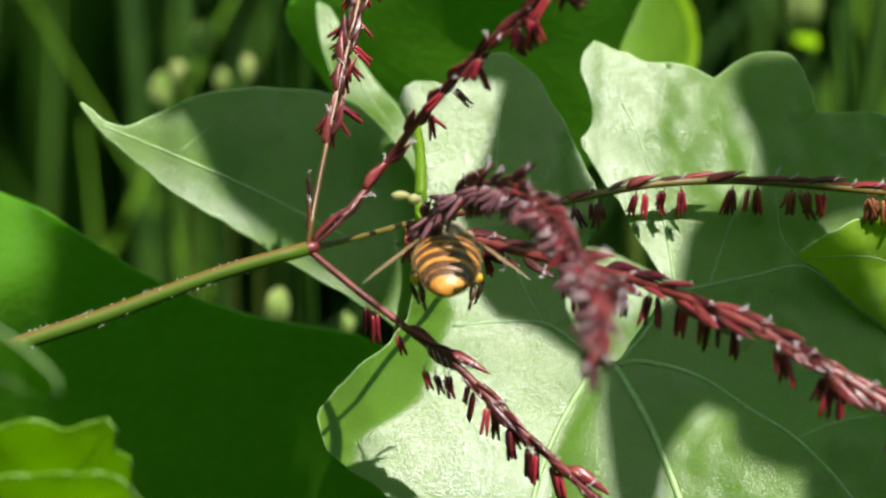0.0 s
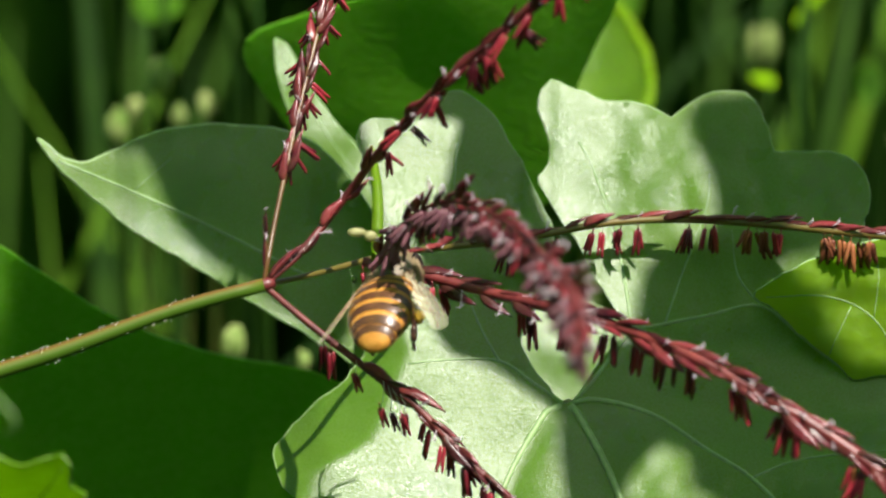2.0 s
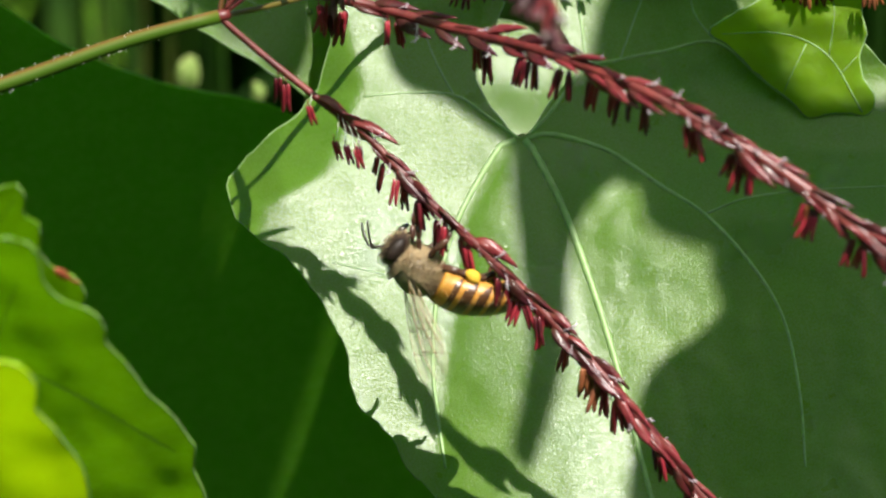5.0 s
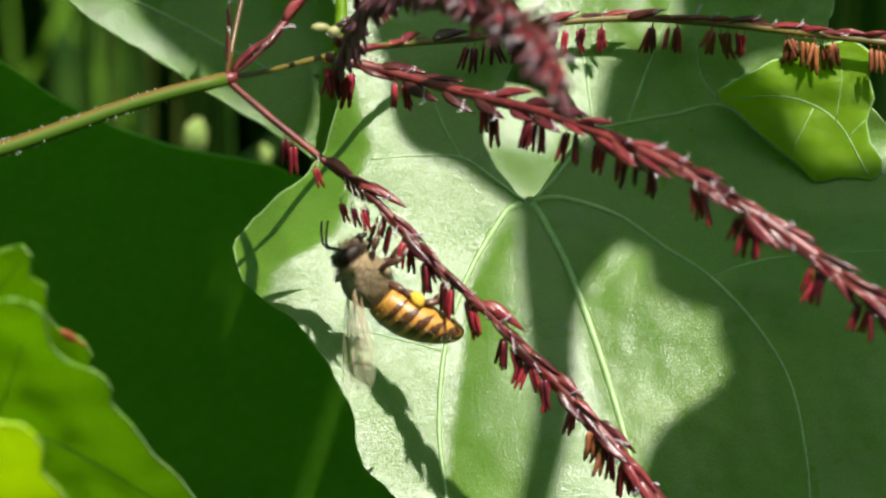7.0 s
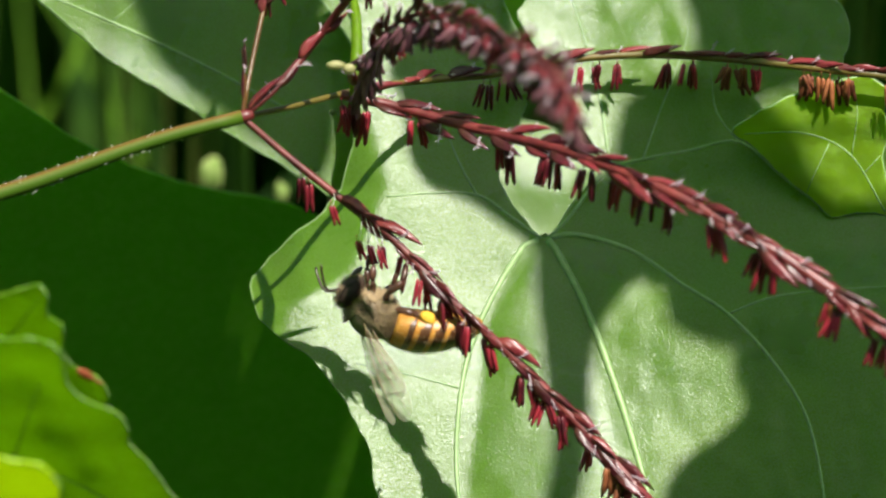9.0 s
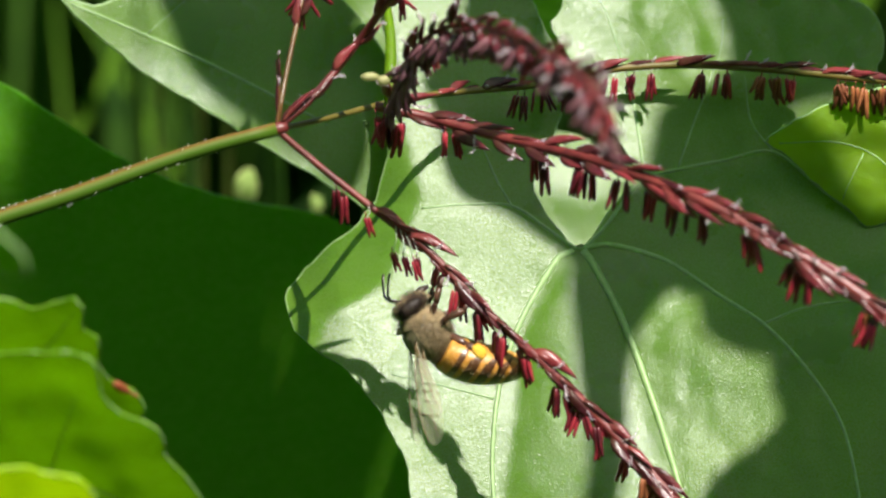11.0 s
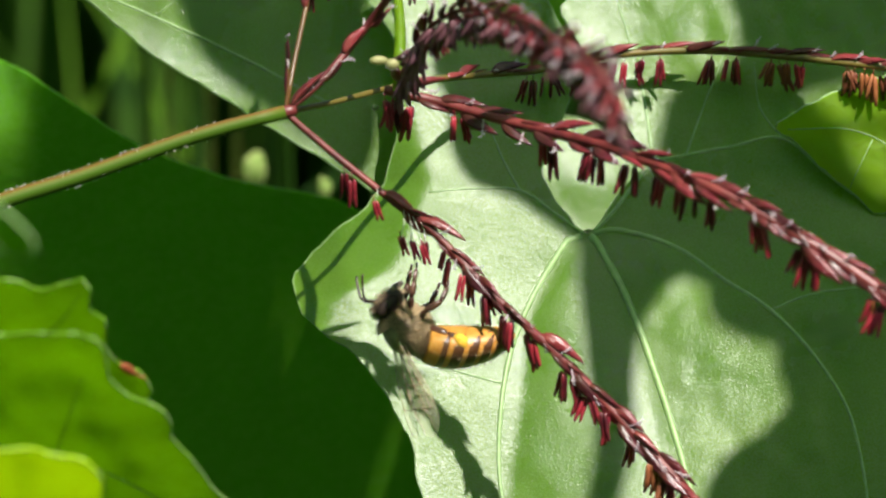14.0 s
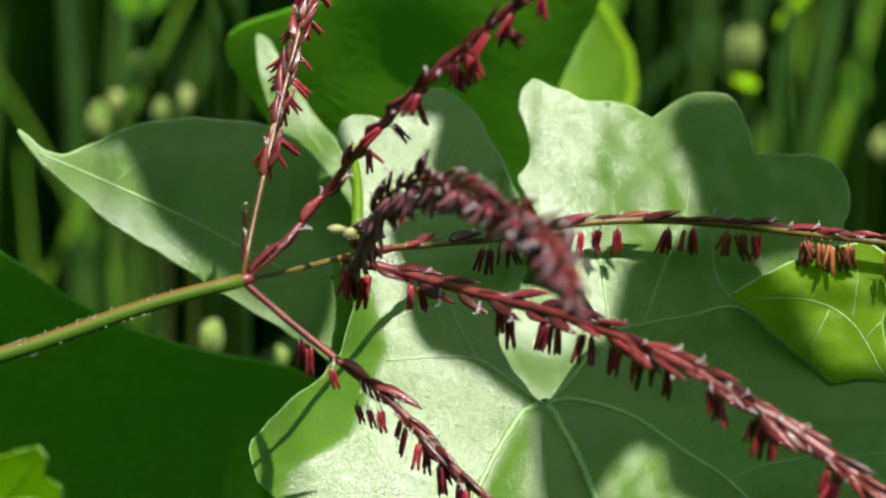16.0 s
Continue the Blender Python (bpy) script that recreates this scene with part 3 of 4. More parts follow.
def lance(length, width, bend, seed):
    """A pointed, keeled scale along +X, in mm."""
    rng = random.Random(seed)
    bm = bmesh.new()
    for part_len, part_w, lift, turn, start in ((1.0, 1.0, 0.0, 0.0, 0.0), (0.72, 0.85, 0.16, 0.10, 0.05), (0.5, 0.7, -0.14, -0.12, 0.0)):
        path = [Vector((length * (start + part_len * t), turn * length * t * 0.5, lift * width + bend * math.sin(t * math.pi) + rng.uniform(-0.02, 0.02))) * 0.001
                for t in (0, 0.15, 0.35, 0.6, 0.85, 1)]
        prof = (0.35, 0.8, 1.0, 0.82, 0.4, 0.05)
        tube(bm, path, lambda t: width * part_w * 0.00044 * prof[min(5, round(t * 5))], 6, 0.6)
    return bm


def anther_shape(length, width, lean, seed):
    """A hanging two-lobed anther on a thread, from the origin down -Z, in mm."""
    bm = bmesh.new()
    drop = 0.5
    tube(bm, [Vector((0, 0, 0)), Vector((0.05 * lean, 0, -0.2)) * 0.001, Vector((lean * 0.15, 0, -drop - 0.1)) * 0.001], 0.00004, 4)
    for s in (-1, 1):
        path = [Vector((lean * 0.15 + lean * t + s * width * 0.24 * (1 + 0.5 * (t > 0.9)), s * 0.04, -drop - length * t)) * 0.001
                for t in (0, 0.08, 0.3, 0.6, 0.92, 1)]
        prof = (0.3, 0.85, 1.0, 0.95, 0.7, 0.2)
        tube(bm, path, lambda t: width * 0.00027 * prof[min(5, round(t * 5))], 6)
    return bm


def stigma_shape(length, seed):
    """A feathery whitish stigma along +X."""
    bm = bmesh.new()
    rng = random.Random(seed)
    path = [Vector((length * t, 0, 0.3 * t * t)) * 0.001 for t in (0, 0.3, 0.6, 1)]
    tube(bm, path, lambda t: 0.00006 * (1 - 0.4 * t), 5)
    for k in range(14):
        t = 0.25 + 0.75 * k / 14
        p = Vector((length * t, 0, 0.3 * t * t)) * 0.001
        q = p + Vector((rng.uniform(0.1, 0.3), rng.uniform(-0.25, 0.25), rng.uniform(-0.2, 0.25))) * 0.001
        tube(bm, [p, q], lambda t: 0.00003, 3)
    return bm


GLUMES = [shape("spikelet", lance(l, w, b, i), GLUME) for i, (l, w, b) in enumerate([(3.1, 0.84, 0.12), (3.5, 0.9, 0.18), (2.8, 0.76, 0.08), (3.2, 0.72, -0.06)])]
ANTHERS = [shape("anther", anther_shape(l, w, s, i), ANTHER) for i, (l, w, s) in enumerate([(1.9, 0.6, 0.15), (2.2, 0.66, -0.35), (1.7, 0.58, 0.5), (2.0, 0.64, 0.0)])]
OLD = [shape("anther", anther_shape(l, w, s, i), ANTHER_OLD) for i, (l, w, s) in enumerate([(1.9, 0.85, 0.3), (2.2, 0.8, -0.5)])]
DULL = [shape("anther", anther_shape(l, w, s, i), ANTHER_DULL) for i, (l, w, s) in enumerate([(1.8, 0.8, 0.4), (2.1, 0.75, -0.5), (1.6, 0.9, 0.8)])]
STIGMAS = [shape("stigma", stigma_shape(l, i), STIGMA) for i, l in enumerate((0.9, 1.3))]


def across_of(p):
    """The plan's a of a world place."""
    out = (p - CENTRE).dot(OUT)
    return 784 + (p - CENTRE).dot(RIGHT) / (UNIT * (1 - out / REACH))


def piece(name, mesh, parent, root, m):
    """A small part of a spike at the world pose m; root: the spike's origin in the world."""
    ob = new(name, mesh)
    ob.parent = parent
    ob.matrix_local = Matrix.Translation(-root) @ m
    return ob


def build_spike(plant, points, r0, r1, bare, every, clusters, seed, material, lively=1.0, scale=1.0, one_side=False, tilt=15, fuzz=0.75):
    """One flower spike: rachis, overlapping spikelets on two sides, hanging anthers at the given shares of its length."""
    rng = random.Random(seed)
    path = curve([spot(*p) for p in points], 0.0007)
    root = path[0]
    n = len(path)
    bm = tube(bmesh.new(), path, lambda t: (r0 + (r1 - r0) * t) * 0.001, 8)
    spike = part("spike", bm, material, plant, "wine-red flower spike with hanging anthers", place=root)
    along = [0.0]
    for p, q in zip(path, path[1:]):
        along.append(along[-1] + (q - p).length * 1000)
    total = along[-1]

    def at(mm):
        i = min(range(n), key=lambda k: abs(along[k] - mm))
        d = (path[min(i + 2, n - 1)] - path[max(i - 2, 0)]).normalized()
        return path[i], d

    mm, k = bare, 0
    while mm < total - 1:
        p, d = at(mm)
        across = d.cross(OUT).normalized() * (1 if k % 2 else -1)
        if one_side and across.z < 0 and k % 6:
            across = -across
        lift = rng.uniform(-0.02, 0.16) * lively
        gap = every[0] + (every[1] - every[0]) * mm / total
        way = (d + across * lift + OUT * rng.uniform(-0.05, 0.18)).normalized()
        z = (across - way * across.dot(way)).normalized()
        m = Matrix((way, z.cross(way), z)).transposed().to_4x4()
        s = rng.uniform(0.85, 1.12) * scale
        m = Matrix.Translation(p + across * (0.00018 * scale) + OUT * 0.00025 * rng.uniform(-0.4, 1.5)) @ m @ pose(0, 0, 0, rng.uniform(-70, 70), rng.uniform(-6, 6), rng.uniform(-8, 8)) @ Matrix.Scale(s, 4)
        piece("spikelet", rng.choice(GLUMES), spike, root, m)
        for _ in range(int(fuzz + rng.random())):
            m2 = Matrix.Translation(p + way * 0.0022 + OUT * 0.0003) @ m.to_3x3().to_4x4() @ pose(0, 0, 0, 0, rng.uniform(-50, 10), rng.uniform(-40, 40)) @ Matrix.Scale(0.8, 4)
            piece("stigma", rng.choice(STIGMAS), spike, root, m2)
        mm += gap * rng.uniform(0.8, 1.2)
        k += 1
    for share, count, tone in clusters:
        shift = rng.uniform(-0.8, 0.8) if share < 1 else 0
        mm = share * total if share < 1 else along[min(range(n), key=lambda q: abs(across_of(path[q]) - share))]
        for j in range(count):
            p, d = at(mm + (j - count / 2) * 0.34 + rng.uniform(-0.2, 0.2) + shift)
            kind = (ANTHERS, OLD, DULL)[tone]
            turn = pose(0, 0, 0, rng.uniform(-12, 12), rng.uniform(-tilt, tilt), 0) @ pose(0, 0, 0, 0, 0, rng.uniform(0, 360))
            m = Matrix.Translation(p + Vector((0, 0, -0.0003)) + OUT * rng.uniform(-0.0004, 0.0008)) @ turn @ Matrix.Scale(rng.uniform(0.85, 1.15) * scale, 4)
            piece("anther", rng.choice(kind), spike, root, m)
    return spike, root


def blade_mesh(base, tip, width, bow, fold=0.25):
    """A long channelled grass blade, with thickness."""
    bm = bmesh.new()
    base, tip = Vector(base), Vector(tip)
    d = (tip - base)
    side = d.cross(OUT).normalized()
    n = 10
    rows = []
    for i in range(n + 1):
        t = i / n
        p = base + d * t + bow * (math.sin(t * math.pi / 2) - t) * d.length
        w = width * (1 - t ** 2.5) * (0.5 + 0.5 * min(1, t * 3)) + 0.0002
        nrm = side.cross(d).normalized()
        rows.append([bm.verts.new(p - side * w), bm.verts.new(p - nrm * w * fold), bm.verts.new(p + side * w), bm.verts.new(p - nrm * (w * fold + 0.0003))])
    for a, b in zip(rows, rows[1:]):
        for k in range(4):
            bm.faces.new((a[k], a[(k + 1) % 4], b[(k + 1) % 4], b[k]))
    bm.faces.new(rows[0][::-1])
    bm.faces.new(rows[-1])
    return bm


def build_grass():
    foot = Vector((-0.085, 0.0, 0))
    plant = thing("flowering_grass", foot, "wild grass with wine-red flower spikes fanning from one stalk", "grass")
    stem = curve([spot(560, 528, 3), spot(400, 571, 3.5), spot(200, 641, 4), spot(45, 690, 4.5), spot(-150, 765, 5), spot(-700, 1050, 6),
                  foot + Vector((0.004, 0, 0.16)), foot], 0.002)
    part("stem", tube(bmesh.new(), stem, lambda t: 0.00056 + 0.0011 * min(1, t * 2.2), 12), [STEM], plant, "green stalk flushed with red")
    part("node", tube(bmesh.new(), [spot(538, 534, 3), spot(552, 530, 3), spot(566, 527, 3), spot(580, 523, 3)],
                      lambda t: 0.00042 + 0.00014 * math.sin(t * math.pi), 10), RACHIS, plant, "dark red node")
    # fine hairs on the stalk
    rng = random.Random(5)
    bm = bmesh.new()
    for k in range(300):
        i = rng.randrange(2, 26)
        p = stem[i].lerp(stem[i + 1], rng.random() ** 1.6)
        r = 0.00056 + 0.0011 * min(1, i / len(stem) * 2.2)
        q = rng.choice((0.0, math.pi)) + rng.gauss(0, 0.45)
        d = (UP * math.cos(q) + OUT * math.sin(q)).normalized()
        tip = p + d * (r + rng.uniform(0.00006, 0.00022)) + RIGHT * rng.uniform(-0.0001, 0.0001)
        thick = rng.uniform(0.00002, 0.00005)
        tube(bm, [p + d * r * 0.95, p.lerp(tip, 0.9), tip], lambda t: thick * (0.6 + 0.9 * t), 4)
    tagged(part("stalk_hairs", bm, HAIR, plant, "fine pale hairs along the stalk"), kind="stuff")
    # spike bare stretch, spacing in mm; clusters: share of length, anthers, dried or not
    build_spike(plant, [(*HUB, 3), (574, 450, 1), (600, 330, -1), (626, 220, -3), (652, 115, -5), (680, 10, -7), (695, -80, -8)], 0.22, 0.2, 9.0, (1.1, 0.8),
                [(0.41, 5, 0), (0.55, 4, 0), (0.62, 5, 0), (0.7, 3, 0), (0.8, 3, 0), (0.9, 3, 0)], 11, STALK_RED, 1.6, 0.95, tilt=55)
    build_spike(plant, [(*HUB, 3), (565, 480, 3), (561, 405, 3)], 0.2, 0.1, 1.5, (2.0, 2.0), [], 12, STALK_RED, 0.5, 0.8)
    build_spike(plant, [(*HUB, 3), (625, 472, 2), (705, 376, 1), (775, 285, 6), (855, 200, 12), (940, 125, 17), (1030, 48, 21), (1120, -30, 24), (1200, -100, 26)],
                0.3, 0.42, 1.0, (3.0, 1.0), [(781, 2, 0), (816, 3, 0), (876, 4, 0), (926, 4, 0), (962, 4, 0), (1006, 3, 0), (1044, 4, 0), (1100, 4, 0)], 13, RACHIS, 1.1, 1.05, tilt=50)
    build_spike(plant, [(*HUB, 3), (640, 512, -2), (740, 487, -9), (800, 474, -15), (900, 463, -22), (1000, 455, -25), (1080, 440, -25.7), (1180, 424, -26), (1300, 420, -25.6),
                        (1420, 427, -23.4), (1568, 443, -21.4), (1700, 458, -20.8), (1860, 480, -20.4)], 0.24, 0.38, 25.5, (1.9, 1.8),
                [(1001, 2, 0), (1036, 3, 0), (1082, 3, 0), (1138, 3, 0), (1166, 1, 0), (1198, 4, 0), (1226, 2, 0), (1312, 3, 0), (1352, 4, 0), (1416, 3, 1), (1444, 3, 1), (1482, 3, 0),
                 (1571, 4, 1), (1606, 3, 1), (1641, 3, 1), (1720, 3, 1), (1780, 3, 0)],
                14, BRANCH, 1.6, one_side=True)
    build_spike(plant, [(735, 489, 0), (830, 510, 0), (930, 538, 2), (1030, 564, 5), (1130, 590, 10), (1230, 626, 14), (1330, 670, 17), (1430, 726, 19), (1520, 780, 20),
                        (1620, 850, 21), (1720, 930, 22), (1850, 1040, 23)], 0.42, 0.52, 0.8, (1.9, 0.6),
                [(752, 4, 0), (784, 3, 0), (876, 3, 0), (1034, 2, 0), (1094, 2, 0), (1124, 3, 0), (1181, 3, 0), (1231, 2, 0), (1261, 2, 0), (1286, 2, 0), (1316, 3, 0),
                 (1398, 3, 0), (1476, 2, 0), (1509, 3, 0), (1604, 1, 1), (1626, 3, 0), (1700, 3, 0), (1770, 3, 0)], 15, RACHIS, 2.0, 1.26, fuzz=0.9)
    build_spike(plant, [(*HUB, 3), (598, 562, 3), (650, 606, 3), (705, 650, 3), (760, 694, 3), (823, 742, 3), (933, 857, 4), (1033, 950, 4), (1133, 1052, 4),
                        (1263, 1192, 5), (1340, 1290, 5), (1424, 1390, 5), (1520, 1500, 5)], 0.26, 0.5, 10.5, (2.0, 0.8),
                [(680, 2, 0), (857, 2, 0), (885, 3, 0), (915, 3, 0), (960, 3, 0), (995, 3, 0), (1060, 4, 0), (1095, 3, 0), (1135, 3, 0), (1175, 3, 0), (1220, 5, 1), (1245, 2, 0),
                 (1276, 4, 0), (1345, 4, 0), (1400, 3, 0), (1460, 3, 0)], 16, RACHIS, 0.9, 1.15)
    droop, root = build_spike(plant, [(758, 486, 0), (775, 450, 4), (800, 395, 9), (845, 356, 14), (900, 345, 20), (970, 362, 28), (1035, 395, 37), (1095, 432, 47), (1132, 475, 54),
                                      (1146, 530, 57), (1140, 565, 57)], 0.2, 0.26, 1.2, (0.95, 0.95),
                              [(k / 30, 6, 2 if k % 6 else 0) for k in range(1, 30)], 17, RACHIS, 4.0, 0.98, tilt=24, fuzz=1.6)
    for a, b, c, wide in ((726, 437, 17, 8), (750, 444, 12, 10)):
        bm = bmesh.new()
        ball(bm, spot(a, b, 6), Vector((c, 7, wide)) * UNIT, u=12, v=8)
        part("bract", bm, PALE, plant, "small pale bract")
    part("flag_leaf", blade_mesh(spot(758, 490, 1), spot(752, 282, -5), 0.0003, RIGHT * 0.16), LEAF_GLOW, plant, "slender bright yellow-green leaf")
    # long pale threads with anthers and one spikelet standing off the lowest spike
    for a, b, c, d in ((770, 702, 762, 752), (778, 708, 782, 760), (786, 714, 800, 768), (800, 724, 806, 762), (722, 664, 716, 690)):
        thread = curve([spot(a, b, 3.3), spot((a + c) / 2 + 4, (b + d) / 2, 4), spot(c, d, 4)], 0.0003)
        part("thread", tube(bmesh.new(), thread, 0.00003, 4), HAIR, plant, "fine white thread")
        piece("anther", ANTHERS[a % 4], plant, foot, Matrix.Translation(spot(c, d, 4) + Vector((0, 0, 0.0007))))
    way = (spot(845, 722, 6) - spot(772, 700, 3)).normalized()
    piece("spikelet", GLUMES[3], plant, foot, Matrix.Translation(spot(772, 700, 3)) @ Matrix((way, OUT.cross(way).normalized(), way.cross(OUT.cross(way)).normalized())).transposed().to_4x4())
    return plant, droop, root


grass, droop_spike, droop_root = build_grass()


# ---- blurred blades, buds and undergrowth behind
def build_blades():
    rng = random.Random(21)
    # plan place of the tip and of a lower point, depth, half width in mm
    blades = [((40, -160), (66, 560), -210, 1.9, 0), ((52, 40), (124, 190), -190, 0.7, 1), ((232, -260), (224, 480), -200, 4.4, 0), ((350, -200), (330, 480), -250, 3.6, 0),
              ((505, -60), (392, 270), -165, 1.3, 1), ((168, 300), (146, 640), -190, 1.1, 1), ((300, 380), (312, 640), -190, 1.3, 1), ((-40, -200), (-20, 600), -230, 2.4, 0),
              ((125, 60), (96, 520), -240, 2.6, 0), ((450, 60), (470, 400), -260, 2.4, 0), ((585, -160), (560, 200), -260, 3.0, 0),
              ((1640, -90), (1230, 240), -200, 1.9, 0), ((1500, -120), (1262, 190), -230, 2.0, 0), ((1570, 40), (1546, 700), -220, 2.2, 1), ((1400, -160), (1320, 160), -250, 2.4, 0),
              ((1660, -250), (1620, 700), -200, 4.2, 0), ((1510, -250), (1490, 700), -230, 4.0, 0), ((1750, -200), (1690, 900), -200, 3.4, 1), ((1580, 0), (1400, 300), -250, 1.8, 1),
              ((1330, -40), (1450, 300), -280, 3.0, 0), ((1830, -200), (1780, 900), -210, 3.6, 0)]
    for (a1, b1), (a0, b0), w, half, lit_copy in blades:
        w, half = 1.6 * w, 1.3 * half
        top = spot(a1, b1, w)
        low = spot(a0, b0, w)
        way = (low - top).normalized()
        foot = low + way * (low.z / max(0.2, -way.z))
        foot.z = 0
        ob = part("grass_blade", blade_mesh(foot, top, half * 0.001, RIGHT * rng.uniform(-0.3, 0.3)), BLADE_LIT if lit_copy else BLADE, place=foot)
        tagged(ob, "grass blade behind the leaves in the brighter lit green" if lit_copy else "tall dark green grass blade behind the leaves", "grass blade", "grass blades")


build_blades()

def build_buds():
    rng = random.Random(8)
    # blurred highlights and pale leaf bits are made as buds here too
    for a, b, w, r in [(383, 158, -165, 1.7), (303, 245, -160, 1.5), (412, 226, -165, 1.1), (462, 213, -160, 1.2), (336, 218, -175, 1.1), (1690, 290, -230, 1.4), (504, 632, -112, 1.5), (629, 668, -105, 0.9), (1446, 118, -230, 2.3)]:
        centre = spot(a, b, w)
        foot = Vector((centre.x - 0.005, centre.y + (0.3 if b > 500 else 0.06), 0))
        bud = thing("bud_and_glint", foot, "pale clump on a thin stalk, for buds, pale bits and blurred highlights", "bud", "pale buds")
        bm = bmesh.new()
        for k in range(5):
            q = k * 2 * math.pi / 5
            ball(bm, centre + (RIGHT * math.cos(q) + OUT * math.sin(q)) * r * 0.0003 + UP * rng.uniform(-0.2, 0.4) * 0.001,
                 Vector((0.55, 0.55, rng.uniform(0.9, 1.5))) * r * 0.001, u=8, v=6)
        part("petals", bm, BUD, bud)
        part("stalk", tube(bmesh.new(), arc(centre - UP * 0.0012, centre - UP * 0.01 + Vector((0, 0.05, 0)), foot), 0.0005, 6), STALK, bud)


build_buds()


def build_undergrowth():
    """A dense stand of blades and small leaves behind all the rest."""
    rng = random.Random(33)
    bm = bmesh.new()
    for k in range(2200):
        y = 0.5 + 1.5 * rng.random() ** 1.3
        x = rng.uniform(-1, 1) * (0.16 + 0.35 * y)
        h = rng.uniform(0.25, 0.6)
        lean = Vector((rng.uniform(-0.25, 0.25), rng.uniform(-0.1, 0.2), 1)).normalized()
        base = Vector((x, y, 0))
        side = Vector((math.cos(k * 2.4), math.sin(k * 2.4), 0))
        wd = rng.uniform(0.004, 0.012)
        bend = Vector((rng.uniform(-0.2, 0.2), rng.uniform(-0.12, 0.2), -0.15))
        rows = []
        for i in range(5):
            t = i / 4
            p = base + lean * h * t + bend * h * t * t
            s = side * wd * (1 - t * t) * 1.0 + side * 0.0002
            rows.append((bm.verts.new(p - s), bm.verts.new(p + s)))
        for a, b in zip(rows, rows[1:]):
            bm.faces.new((a[0], a[1], b[1], b[0]))
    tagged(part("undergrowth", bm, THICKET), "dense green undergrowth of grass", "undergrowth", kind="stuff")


build_undergrowth()


def build_surroundings():
    """Unseen tall plants added all round and behind the eye to cut sky light."""
    rng = random.Random(44)
    bm = bmesh.new()
    for k in range(2600):
        q = rng.uniform(0, 2 * math.pi)
        r = rng.uniform(0.85, 2.2)
        base = Vector((math.cos(q) * r, -0.25 + math.sin(q) * r, 0))
        if base.y > 0.2 and abs(base.x) < 0.2 + 0.4 * base.y:
            continue
        h = rng.uniform(0.6, 1.25) * (0.6 + 0.4 * r)
        side = Vector((math.cos(k * 2.4), math.sin(k * 2.4), 0))
        wd = rng.uniform(0.006, 0.02)
        lean = Vector((rng.uniform(-0.25, 0.25), rng.uniform(-0.25, 0.25), 1))
        rows = []
        for i in range(5):
            t = i / 4
            p = base + lean * h * t - Vector((0, 0, 0.2)) * h * t * t
            s = side * (wd * (1 - t * t) + 0.0004)
            rows.append((bm.verts.new(p - s), bm.verts.new(p + s)))
        for a, b in zip(rows, rows[1:]):
            bm.faces.new((a[0], a[1], b[1], b[0]))
    tagged(part("thicket", bm, BLADE), "unseen tall green plants added all around to cut sky light", "undergrowth", kind="stuff")


build_surroundings()


def build_canopy():
    """Foliage added above the thicket, outside the view, to keep it dark."""
    rng = random.Random(55)
    bm = bmesh.new()
    for k in range(3600):
        y = rng.uniform(0.34, 1.8)
        x = rng.uniform(-0.9, 0.9)
        c = Vector((x, y, rng.uniform(0.74, 0.98)))
        u = Vector((rng.uniform(-1, 1), rng.uniform(-1, 1), rng.uniform(-0.4, 0.4))).normalized() * rng.uniform(0.02, 0.05)
        v = u.cross(Vector((0, 0, 1))).normalized() * u.length * 0.6
        vs = [bm.verts.new(c + p) for p in (-u, -u * 0.3 + v, u * 0.4 + v * 0.8, u, u * 0.4 - v * 0.8, -u * 0.3 - v)]
        bm.faces.new(vs)
    for k in range(40):
        foot = Vector((rng.uniform(-0.9, 0.9), rng.uniform(0.9, 1.7), 0))
        tube(bm, [foot, foot + Vector((0, 0, 0.5)), foot + Vector((rng.uniform(-0.1, 0.1), -0.3, 0.85))], 0.003, 5)
    tagged(part("added_shade_canopy", bm, THICKET), "unseen foliage added above the undergrowth to keep it dark", "foliage", kind="stuff")


build_canopy()


